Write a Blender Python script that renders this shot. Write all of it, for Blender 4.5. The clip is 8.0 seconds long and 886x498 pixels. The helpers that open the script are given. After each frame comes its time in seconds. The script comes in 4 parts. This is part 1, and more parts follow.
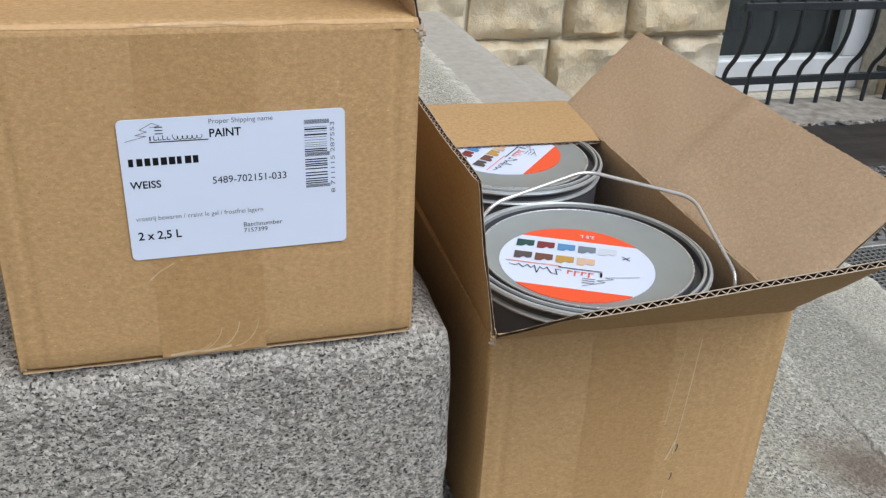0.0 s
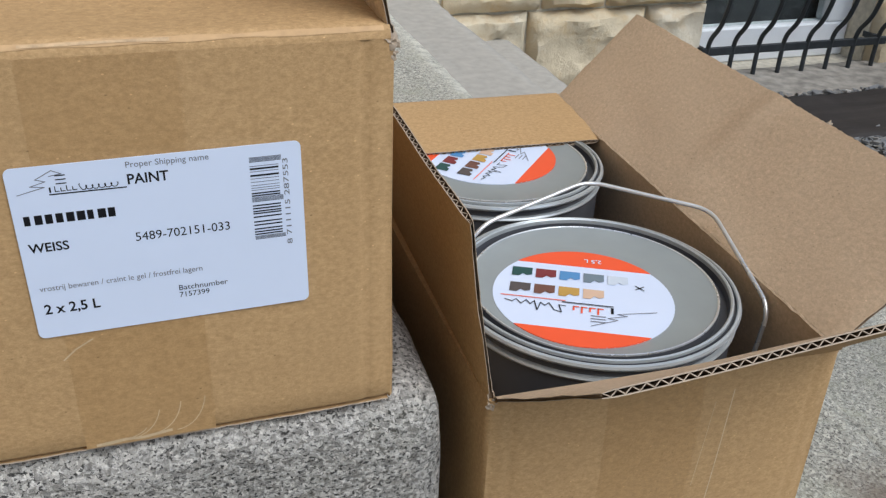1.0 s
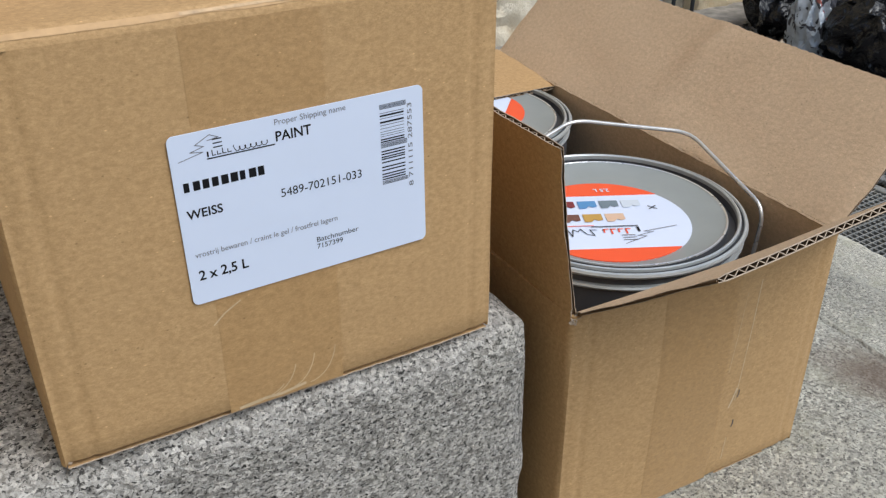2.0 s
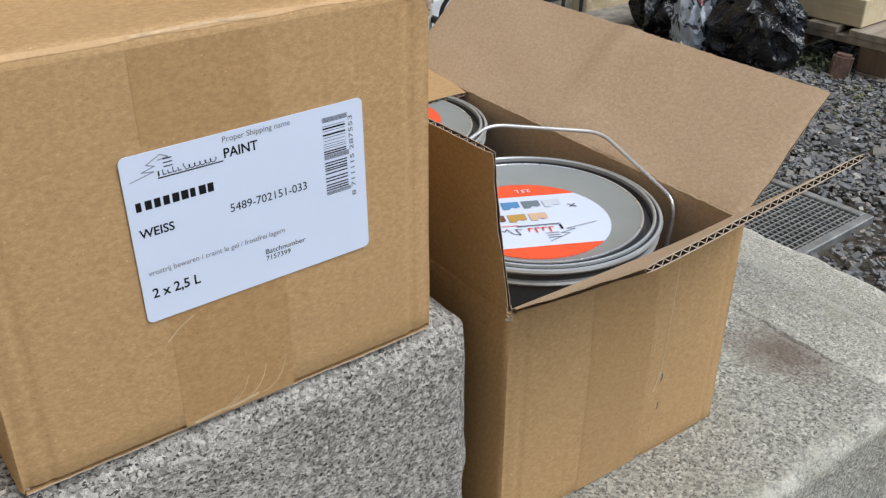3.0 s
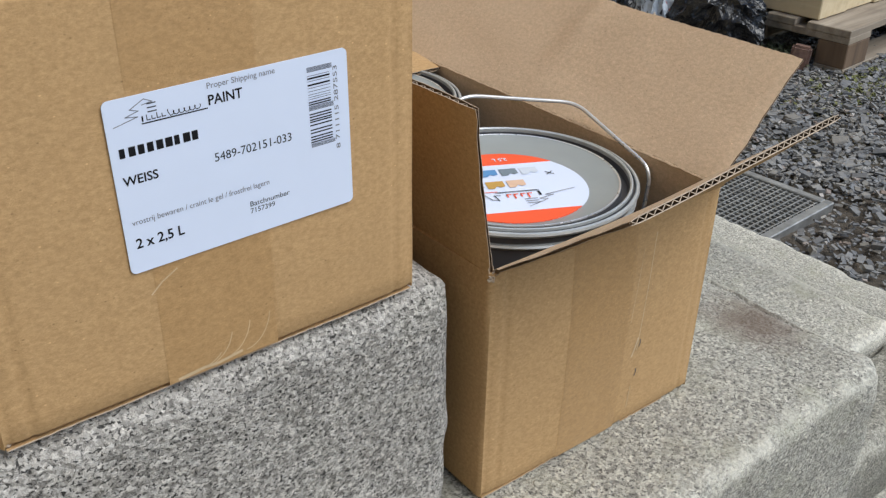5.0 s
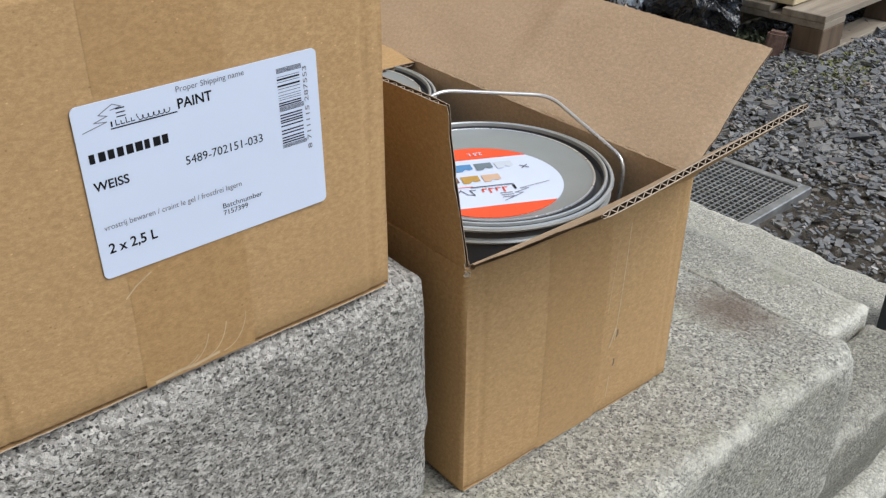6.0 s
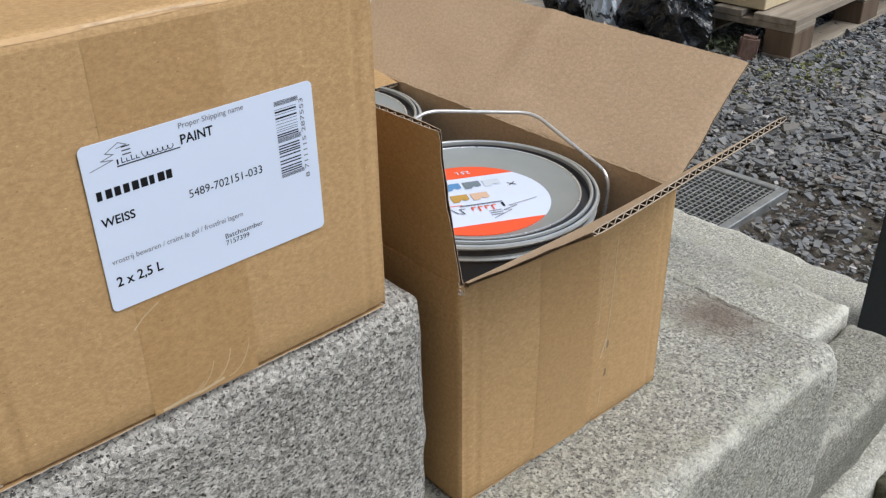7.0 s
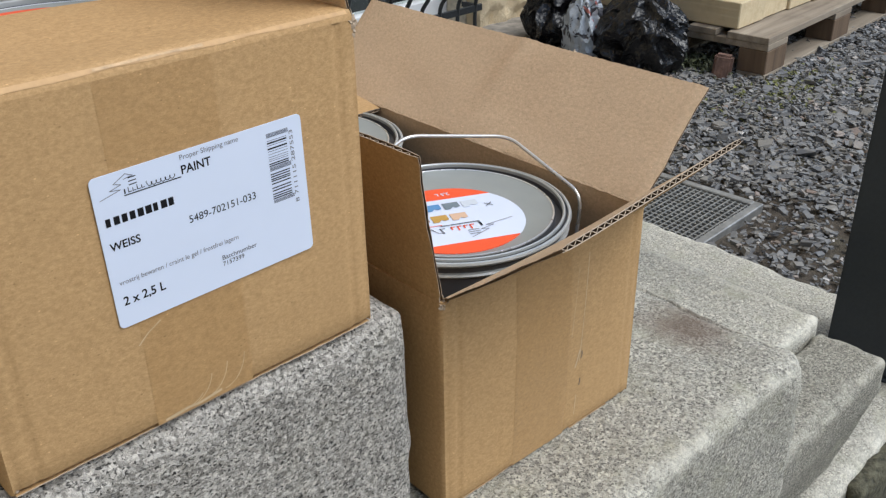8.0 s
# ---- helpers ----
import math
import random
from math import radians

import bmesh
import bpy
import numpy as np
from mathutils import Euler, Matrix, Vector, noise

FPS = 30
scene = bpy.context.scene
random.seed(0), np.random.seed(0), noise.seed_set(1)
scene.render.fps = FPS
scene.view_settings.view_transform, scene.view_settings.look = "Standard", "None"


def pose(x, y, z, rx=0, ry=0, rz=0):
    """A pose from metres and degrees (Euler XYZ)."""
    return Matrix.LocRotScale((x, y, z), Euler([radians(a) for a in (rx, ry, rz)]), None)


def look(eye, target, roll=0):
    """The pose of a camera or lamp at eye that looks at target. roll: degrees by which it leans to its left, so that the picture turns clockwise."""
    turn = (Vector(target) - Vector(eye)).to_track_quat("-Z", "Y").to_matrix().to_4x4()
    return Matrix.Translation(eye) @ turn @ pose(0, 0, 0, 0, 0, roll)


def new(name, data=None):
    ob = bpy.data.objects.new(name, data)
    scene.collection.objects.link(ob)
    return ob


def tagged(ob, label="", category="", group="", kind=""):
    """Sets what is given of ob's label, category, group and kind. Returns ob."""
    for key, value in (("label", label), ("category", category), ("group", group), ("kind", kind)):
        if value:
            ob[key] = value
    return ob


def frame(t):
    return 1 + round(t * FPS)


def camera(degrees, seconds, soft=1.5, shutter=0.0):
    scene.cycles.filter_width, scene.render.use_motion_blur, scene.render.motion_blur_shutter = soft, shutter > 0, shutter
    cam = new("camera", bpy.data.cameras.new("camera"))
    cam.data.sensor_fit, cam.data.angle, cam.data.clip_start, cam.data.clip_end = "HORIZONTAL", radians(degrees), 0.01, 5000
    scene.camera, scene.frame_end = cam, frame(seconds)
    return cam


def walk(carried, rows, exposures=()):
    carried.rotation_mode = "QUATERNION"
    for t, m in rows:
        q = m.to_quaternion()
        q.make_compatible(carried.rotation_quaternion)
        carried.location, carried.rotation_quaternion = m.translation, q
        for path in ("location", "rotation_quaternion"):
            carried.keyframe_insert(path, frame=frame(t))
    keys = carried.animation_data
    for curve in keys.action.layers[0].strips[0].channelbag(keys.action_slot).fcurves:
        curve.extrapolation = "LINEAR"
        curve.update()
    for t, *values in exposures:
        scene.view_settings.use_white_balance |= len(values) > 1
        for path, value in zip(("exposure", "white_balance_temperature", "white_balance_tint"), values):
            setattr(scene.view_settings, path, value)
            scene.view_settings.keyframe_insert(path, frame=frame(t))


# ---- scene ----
cam = camera(51.1, 8.0, soft=1.3)
PATH = [
    (0, (0.0821, -0.4212, 0.2766), (0.6231, 1.2740, -0.6365), 3.17),
    (0.5, (0.1138, -0.3644, 0.2752), (0.6708, 1.3122, -0.6622), 3.31),
    (1, (0.1081, -0.3286, 0.2676), (0.6836, 1.3253, -0.6985), 2.33),
    (1.2, (0.0819, -0.3244, 0.2595), (0.6668, 1.3101, -0.7338), 1.30),
    (2.3, (-0.0261, -0.3128, 0.2584), (0.9593, 1.1262, -0.7205), 0.29),
    (2.5, (-0.0306, -0.3123, 0.2631), (0.9917, 1.0991, -0.7181), 0.54),
    (3, (-0.0344, -0.3165, 0.2655), (1.0269, 1.0710, -0.7085), 0.37),
    (3.5, (-0.0424, -0.3217, 0.2640), (1.0362, 1.0572, -0.7032), 0.22),
    (4, (-0.0533, -0.3179, 0.2605), (1.0414, 1.0512, -0.7024), 0.55),
    (4.5, (-0.0574, -0.3196, 0.2611), (1.0588, 1.0414, -0.6886), 1.04),
    (5, (-0.0470, -0.3166, 0.2474), (1.0757, 1.0193, -0.7297), 1.18),
    (5.2, (-0.0419, -0.3162, 0.2455), (1.0754, 0.9976, -0.7672), 1.42),
    (6.5, (-0.0485, -0.3221, 0.2554), (1.1174, 0.9768, -0.7210), -0.25),
    (7, (-0.0550, -0.3217, 0.2613), (1.1268, 0.9655, -0.7116), -0.67),
    (7.3, (-0.0633, -0.3241, 0.2682), (1.1297, 0.9619, -0.6924), -0.58),
    (7.5, (-0.0711, -0.3262, 0.2702), (1.1336, 0.9568, -0.6799), -0.49),
    (8, (-0.0745, -0.3457, 0.2782), (1.1452, 0.9310, -0.6611), -0.93),
]
walk(cam, [(t, look(eye, target, roll)) for t, eye, target, roll in PATH],
     exposures=[(0.0, 0.45, 6030, 6), (1.0, 0.35, 5930, 6), (2.5, 0.48, 6070, 6), (8.0, 0.51, 6070, 6)])

# ---- light: an overcast day ----
SUN_UP, SUN_FROM = 54.0, 150.0          # elevation; azimuth clockwise from +y
world = bpy.data.worlds.new("world")
scene.world = world
world.use_nodes = True
wn = world.node_tree
sky = wn.nodes.new("ShaderNodeTexSky")
sky.sky_type = "NISHITA"
sky.sun_disc = False
sky.sun_elevation, sky.sun_rotation = radians(SUN_UP), radians(SUN_FROM)
sky.dust_density = 2.0
sky.ozone_density = 0.4
wn.links.new(sky.outputs[0], wn.nodes["Background"].inputs[0])
wn.nodes["Background"].inputs[1].default_value = 0.118
sun_data = bpy.data.lights.new("sun", "SUN")
sun_data.energy, sun_data.angle, sun_data.color = 1.62, radians(40), (1.0, 0.97, 0.93)
sun = new("sun", sun_data)
a, e = radians(SUN_FROM), radians(SUN_UP)
sun.matrix_world = look((10 * math.sin(a) * math.cos(e), 10 * math.cos(a) * math.cos(e), 10 * math.sin(e)), (0, 0, 0))


# ---- materials ----
class Mat:
    """A node material with short ways to chain textures."""

    def __init__(self, name, rough=0.7, metal=0.0, spec=0.5):
        self.m = bpy.data.materials.new(name)
        self.m.use_nodes = True
        self.t = self.m.node_tree
        self.b = self.t.nodes["Principled BSDF"]
        self.b.inputs["Roughness"].default_value = rough
        self.b.inputs["Metallic"].default_value = metal
        self.b.inputs["Specular IOR Level"].default_value = spec
        tc = self.t.nodes.new("ShaderNodeTexCoord")
        self.co = tc.outputs["Object"]

    def put(self, kind, **kw):
        n = self.t.nodes.new(kind)
        for k, v in kw.items():
            if k in n.inputs:
                self.link(v, n.inputs[k])
        return n

    def link(self, v, socket):
        if isinstance(v, bpy.types.NodeSocket):
            self.t.links.new(v, socket)
        else:
            socket.default_value = v

    def scaled(self, s, co=None):
        n = self.put("ShaderNodeMapping")
        self.link(co or self.co, n.inputs["Vector"])
        n.inputs["Scale"].default_value = s
        return n.outputs[0]

    def noise(self, scale, detail=4.0, rough=0.55, co=None, dist=0.0):
        n = self.put("ShaderNodeTexNoise", Scale=scale, Detail=detail, Roughness=rough, Distortion=dist)
        self.link(co or self.co, n.inputs["Vector"])
        return n.outputs["Fac"]

    def cells(self, scale, co=None, out="Color", feature="F1", rand=1.0):
        n = self.put("ShaderNodeTexVoronoi")
        n.feature = feature
        self.link(scale, n.inputs["Scale"])
        n.inputs["Randomness"].default_value = rand
        self.link(co or self.co, n.inputs["Vector"])
        return n.outputs[out]

    def ramp(self, fac, stops, mode="LINEAR"):
        n = self.put("ShaderNodeValToRGB")
        n.color_ramp.interpolation = mode
        els = n.color_ramp.elements
        while len(els) < len(stops):
            els.new(0.5)
        for el, (p, c) in zip(els, stops):
            el.position = p
            el.color = (c, c, c, 1) if isinstance(c, (int, float)) else (*c, 1)
        self.link(fac, n.inputs["Fac"])
        return n.outputs["Color"]

    def mix(self, fac, a, b, mode="MIX"):
        n = self.put("ShaderNodeMix")
        n.data_type = "RGBA"
        n.blend_type = mode
        for v, k in ((fac, 0), (a, 6), (b, 7)):
            if isinstance(v, tuple) and len(v) == 3:
                v = (*v, 1)
            self.link(v, n.inputs[k])
        return n.outputs[2]

    def bump(self, height, dist, strength=1.0, after=None):
        n = self.put("ShaderNodeBump", Height=height, Distance=dist, Strength=strength)
        if after:
            self.t.links.new(after, n.inputs["Normal"])
        return n.outputs[0]

    def separate(self, colour):
        n = self.put("ShaderNodeSeparateColor")
        self.link(colour, n.inputs[0])
        return n.outputs[0]

    def rand(self):
        return self.put("ShaderNodeObjectInfo").outputs["Random"]

    def island(self):
        return self.put("ShaderNodeNewGeometry").outputs["Random Per Island"]

    def done(self, colour=None, normal=None, rough=None):
        for v, k in ((colour, "Base Color"), (normal, "Normal"), (rough, "Roughness")):
            if v is not None:
                if isinstance(v, tuple) and len(v) == 3:
                    v = (*v, 1)
                self.link(v, self.b.inputs[k])
        return self.m


def cardboard(name, base, dark, stretch, rough=0.78, spec=0.25):
    """Kraft liner: fine fibres across the flutes, faint cloudy tone, soft fluting in the relief."""
    k = Mat(name, rough, spec=spec)
    fibre = k.noise(420, 6, 0.75, k.scaled(stretch))
    cloud = k.noise(9, 3, 0.6)
    hair = k.noise(1100, 3, 0.6, k.scaled((0.5, 1, 1.2)))
    fleck = k.cells(300, k.scaled(stretch), "Distance")
    pulp = k.cells(170, k.scaled(stretch), "Distance")
    c = k.mix(k.ramp(fibre, [(0.34, 0.0), (0.66, 1.0)]), tuple(v * 0.86 for v in dark), tuple(v * 1.05 for v in base))
    c = k.mix(k.ramp(hair, [(0.36, 0.3), (0.5, 0.0)]), c, tuple(v * 0.72 for v in dark))
    c = k.mix(k.ramp(cloud, [(0.3, 0.0), (0.7, 0.35)]), c, tuple(v * 0.84 for v in base))
    some = k.ramp(k.noise(55, 3, 0.6), [(0.5, 0.0), (0.6, 1.0)])
    c = k.mix(k.mix(1.0, k.ramp(fleck, [(0.05, 0.8), (0.16, 0.0)]), some, "MULTIPLY"), c, tuple(v * 0.5 for v in dark))
    c = k.mix(k.ramp(pulp, [(0.035, 0.8), (0.08, 0.0)]), c, tuple(min(1, v * 1.35) for v in base))
    n = k.bump(fibre, 0.0004, 0.5)
    n = k.bump(k.noise(14, 2), 0.004, 0.4, n)
    return k.done(c, n)


def plain(name, colour, rough=0.6, metal=0.0, spot=0.12, scale=60, bump=0.0004, spec=0.5):
    """A painted, printed or metal surface with faint mottling and fine relief."""
    k = Mat(name, rough, metal, spec)
    f = k.noise(scale, 4)
    c = k.mix(k.ramp(f, [(0.3, 0.0), (0.7, 1.0)]), tuple(v * (1 - spot) for v in colour), tuple(min(1, v * (1 + spot)) for v in colour))
    r = k.ramp(k.noise(scale * 0.4, 3), [(0.3, max(0.02, rough - 0.07)), (0.7, min(1, rough + 0.07))])
    return k.done(c, k.bump(f, bump, 0.5), r)


def granite(name, light, mid, dark, grain, lichen, stain=None, rub=1.0):
    """Split granite: feldspar and quartz grains, black mica flecks, weathered film, rough relief."""
    k = Mat(name, 0.85, spec=0.3)
    warp = k.put("ShaderNodeVectorMath")
    warp.operation = "ADD"
    nz = k.put("ShaderNodeTexNoise", Scale=grain * 0.9, Detail=3.0)
    k.link(k.co, nz.inputs["Vector"])
    sc = k.put("ShaderNodeVectorMath")
    sc.operation = "SCALE"
    k.link(nz.outputs["Color"], sc.inputs[0])
    sc.inputs["Scale"].default_value = 1.6 / grain
    k.link(k.co, warp.inputs[0])
    k.link(sc.outputs[0], warp.inputs[1])
    co = warp.outputs[0]
    g = k.separate(k.cells(grain, co))
    long = k.scaled((0.9, 0.9, 1.25), co)
    chip = k.noise(grain * 0.62, 3, 0.62, long)
    pale, white = tuple(v * 0.82 for v in light), tuple(min(1, v * 1.32) for v in light)
    grains = k.ramp(g, [(0.0, mid), (0.3, pale), (0.6, light), (0.95, white)])
    c = k.mix(k.ramp(chip, [(0.38, 0.9), (0.53, 0.0)]), grains, tuple(v * 0.5 for v in mid))
    c = k.mix(k.ramp(k.noise(grain * 0.22, 4, 0.6), [(0.42, 0.0), (0.7, 0.5 * rub)]), c, pale)
    fleck = k.noise(grain * 0.95, 3, 0.62, k.scaled((1.0, 1.0, 1.5), co))
    c = k.mix(k.ramp(fleck, [(0.56, 0.0), (0.595, 1.0)]), c, tuple(v * 0.6 for v in dark))
    film = k.noise(11, 5, 0.6)
    c = k.mix(k.ramp(film, [(0.45, 0.0), (0.8, 0.3 * rub)]), c, tuple(v * 0.8 for v in mid))
    moss = k.noise(26, 6, 0.7)
    c = k.mix(k.ramp(moss, [(0.52, 0.0), (0.72, lichen)]), c, (0.42, 0.41, 0.31))
    edge = k.put("ShaderNodeNewGeometry").outputs["Pointiness"]
    worn = k.mix(1.0, k.ramp(edge, [(0.505, 0.0), (0.555, 0.85 * rub)]), k.ramp(k.noise(60, 4, 0.65), [(0.38, 0.15), (0.6, 1.0)]), "MULTIPLY")
    c = k.mix(worn, c, tuple(min(0.78, v * 1.28) for v in light))
    if stain:
        place, size, tint, much = stain
        d = k.put("ShaderNodeVectorMath")
        d.operation = "DISTANCE"
        k.link(k.co, d.inputs[0])
        d.inputs[1].default_value = place
        rag = k.put("ShaderNodeMath")
        rag.operation = "MULTIPLY_ADD"
        k.link(k.noise(40, 5, 0.7), rag.inputs[0])
        rag.inputs[1].default_value = size * 1.1
        k.link(d.outputs["Value"], rag.inputs[2])
        c = k.mix(k.ramp(rag.outputs[0], [(size * 0.85, much), (size * 1.75, 0.0)]), c, tint)
    n = k.bump(k.noise(grain * 0.3, 5, 0.7, long), 0.006, 0.7)
    n = k.bump(chip, 0.0022, 0.6, n)
    return k.done(c, n)


KRAFT = cardboard("kraft_outside", (0.538, 0.350, 0.170), (0.449, 0.279, 0.126), (0.75, 1, 1.15))
KRAFT_IN = cardboard("kraft_inside", (0.67, 0.505, 0.345), (0.59, 0.437, 0.288), (1, 0.7, 1))
# kraft darkened well below its own tone: shade inside the flutes, in the colour
FLUTE_SHADE = plain("shaded_flute_paper", (0.16, 0.105, 0.06), 0.95, scale=200, spot=0.2)
KRAFT_EDGE = plain("kraft_cut_edge", (0.42, 0.335, 0.25), 0.9, scale=300, spot=0.2)
TAPE = cardboard("brown_tape", (0.497, 0.313, 0.143), (0.420, 0.253, 0.109), (0.75, 1, 1.15), 0.36, 0.5)
TAPE_EDGE = plain("clear_tape", (0.58, 0.44, 0.275), 0.3, scale=80, spot=0.1)
# fold strips: rubbed paper and tape, plus the edge highlight as paler colour
RUBBED_GLOSS = plain("rubbed_kraft_highlight", (0.545, 0.352, 0.178), 0.62, scale=200, spot=0.1, spec=0.25)
CREASE_GLINT = plain("cracked_tape_fold_glint", (0.53, 0.365, 0.205), 0.5, scale=300, spot=0.2, spec=0.3)
PAPER = plain("label_paper", (0.67, 0.74, 0.90), 0.55, scale=12, spot=0.02, bump=0.0015)
INK = plain("black_ink", (0.006, 0.006, 0.008), 0.8, spot=0.1, spec=0.25)
INK_SOFT = plain("worn_black_ink", (0.05, 0.05, 0.06), 0.8, spot=0.3, scale=900, spec=0.25)
INK_GREY = plain("grey_ink", (0.16, 0.16, 0.18), 0.6, spot=0.1)
TIN_GREY = plain("grey_lacquered_tin", (0.30, 0.325, 0.325), 0.40, 0.10, scale=30, spot=0.05)
TIN_RIM = plain("grey_tin_bead", (0.50, 0.53, 0.54), 0.34, 0.45, scale=60, spot=0.08)
TIN_DARK = plain("dark_grey_tin_wall", (0.075, 0.078, 0.088), 0.42, 0.1, scale=30, spot=0.1)
STEEL = plain("tinplate", (0.74, 0.74, 0.73), 0.30, 0.7, scale=90, spot=0.08)
ORANGE = plain("orange_red_print", (0.86, 0.10, 0.03), 0.45, scale=30, spot=0.03)
GRANITE = granite("granite_rough", (0.53, 0.502, 0.46), (0.325, 0.305, 0.273), (0.052, 0.049, 0.046), 510, 0.12, None, 0.4)
GRANITE_WORN = granite("granite_worn", (0.55, 0.53, 0.455), (0.39, 0.37, 0.325), (0.16, 0.15, 0.135), 480, 0.6,
                       ((0.562, 0.008, -0.167), 0.045, (0.17, 0.125, 0.095), 0.8))
# darker tone for the near stone of the third step
GRANITE_DARK = granite("granite_darker", (0.42, 0.40, 0.335), (0.28, 0.265, 0.225), (0.13, 0.125, 0.108), 480, 0.5)
GRANITE_PALE = granite("granite_pale", (0.60, 0.575, 0.495), (0.50, 0.48, 0.41), (0.30, 0.28, 0.245), 420, 0.7)
DARK_METAL = plain("black_painted_iron", (0.028, 0.032, 0.036), 0.5, 0.3, scale=50, spot=0.2)
WHITE_FRAME = plain("white_window_paint", (0.74, 0.76, 0.78), 0.4, scale=10, spot=0.05)
ANTHRACITE = plain("anthracite_powder_coat", (0.030, 0.037, 0.046), 0.45, 0.1, scale=200, spot=0.1)
ZINC = plain("galvanised_steel", (0.30, 0.30, 0.29), 0.5, 0.55, scale=40, spot=0.25)
MORTAR = plain("mortar", (0.58, 0.53, 0.43), 0.95, scale=40, spot=0.2, bump=0.01)
CONCRETE = plain("weathered_concrete", (0.40, 0.375, 0.335), 0.95, scale=45, spot=0.10, bump=0.0015)
LEDGE = plain("mottled_ledge_concrete", (0.27, 0.245, 0.21), 0.95, scale=26, spot=0.35, bump=0.004)


def sandstone():
    k = Mat("sandstone", 0.92, spec=0.2)
    r = k.rand()
    base = k.ramp(r, [(0.0, (0.66, 0.54, 0.36)), (0.35, (0.70, 0.61, 0.45)), (0.7, (0.63, 0.52, 0.35)), (1.0, (0.74, 0.66, 0.52))])
    c = k.mix(k.ramp(k.noise(9, 6, 0.65), [(0.50, 0.0), (0.68, 0.6)]), base, (0.60, 0.42, 0.20))
    c = k.mix(k.ramp(k.noise(30, 6, 0.7), [(0.60, 0.0), (0.80, 0.35)]), c, (0.33, 0.27, 0.19))
    c = k.mix(k.ramp(k.noise(17, 3), [(0.55, 0.0), (0.75, 0.4)]), c, (0.70, 0.66, 0.56))
    n = k.bump(k.noise(20, 8, 0.72), 0.022, 0.8)
    return k.done(c, n)


def slate():
    k = Mat("slate_gravel", 0.62, spec=0.45)
    r = k.island()
    c = k.ramp(r, [(0.0, (0.11, 0.111, 0.115)), (0.3, (0.155, 0.158, 0.163)), (0.55, (0.215, 0.216, 0.218)), (0.8, (0.19, 0.177, 0.155)),
                   (0.93, (0.27, 0.262, 0.248)), (0.97, (0.22, 0.155, 0.12)), (1.0, (0.55, 0.53, 0.50))])
    c = k.mix(k.ramp(k.noise(55, 5, 0.7), [(0.45, 0.0), (0.75, 0.5)]), c, (0.22, 0.195, 0.155))
    return k.done(c, k.bump(k.noise(120, 4), 0.003, 0.6))


def earth():
    k = Mat("damp_earth", 0.95, spec=0.2)
    c = k.mix(k.noise(18, 6, 0.7), (0.060, 0.050, 0.040), (0.145, 0.122, 0.096))
    c = k.mix(k.ramp(k.noise(3.0, 4), [(0.5, 0.0), (0.7, 0.6)]), c, (0.10, 0.105, 0.055))
    return k.done(c, k.bump(k.noise(60, 6, 0.7), 0.012, 0.9))


def timber(name, light, dark, along, ring=26):
    k = Mat(name, 0.75, spec=0.3)
    s = [ring, ring, ring]
    s[along] = 1.4
    co = k.scaled(s)
    r = k.rand()
    c = k.mix(k.ramp(k.noise(1.0, 6, 0.6, co, 0.6), [(0.3, 0.0), (0.7, 1.0)]), light, dark)
    c = k.mix(k.ramp(r, [(0.0, 0.0), (1.0, 0.35)]), c, tuple(v * 0.72 for v in light))
    c = k.mix(k.ramp(k.noise(7, 5, 0.7), [(0.5, 0.0), (0.75, 0.45)]), c, tuple(v * 0.6 for v in dark))
    return k.done(c, k.bump(k.noise(1.0, 6, 0.6, co, 0.6), 0.004, 0.6))


def foil(name, colour, print_to=None):
    k = Mat(name, 0.16, spec=0.5)
    c = k.mix(k.noise(20, 4), colour, tuple(v * 0.7 for v in colour))
    if print_to:
        c = k.mix(k.ramp(k.noise(16, 2, 0.5, None, 2.0), [(0.5, 0.0), (0.54, 1.0)], "CONSTANT"), c, print_to)
        c = k.mix(k.ramp(k.noise(9, 2, 0.5, None, 1.5), [(0.6, 0.0), (0.62, 0.9)]), c, (0.45, 0.12, 0.09))
    n = k.bump(k.noise(22, 3, 0.5, None, 2.5), 0.02, 0.5)
    return k.done(c, n)


SANDSTONE = sandstone()
SLATE = slate()
EARTH = earth()
PALLET_WOOD = timber("weathered_pallet_wood", (0.40, 0.34, 0.26), (0.17, 0.13, 0.095), 0)
# block wood darkened to carry the shade on the pallet's sides
PALLET_END = timber("shaded_pallet_block_wood", (0.20, 0.135, 0.085), (0.09, 0.06, 0.04), 2)
PINE = timber("planed_pine", (0.66, 0.55, 0.36), (0.55, 0.43, 0.26), 1, 40)
DARK_PLANK = timber("dark_stained_plank", (0.050, 0.042, 0.038), (0.018, 0.015, 0.014), 0)
BLACK_FOIL = foil("black_plastic_film", (0.006, 0.006, 0.007))
PRINT_FOIL = foil("printed_plastic_film", (0.55, 0.60, 0.66), (0.06, 0.06, 0.07))
BRICK_RED = plain("brick", (0.17, 0.10, 0.075), 0.9, scale=60, spot=0.3, bump=0.006)
LEAF = plain("weed_leaf", (0.075, 0.085, 0.042), 0.6, scale=40, spot=0.35)
MOSS = plain("moss", (0.16, 0.165, 0.06), 0.95, scale=90, spot=0.4, bump=0.01)

glass_mat = Mat("window_glass", 0.03)
glass_mat.b.inputs["Transmission Weight"].default_value = 1.0
GLASS = glass_mat.done((0.75, 0.8, 0.8))
# near-black colour standing for the unlit room behind the glass
DARK_ROOM = plain("cellar_shade", (0.05, 0.052, 0.055), 0.9, scale=5, spot=0.3)


# ---- mesh helpers ----
def grown(me, bm):
    bm.normal_update()
    bm.to_mesh(me)
    bm.free()
    return me


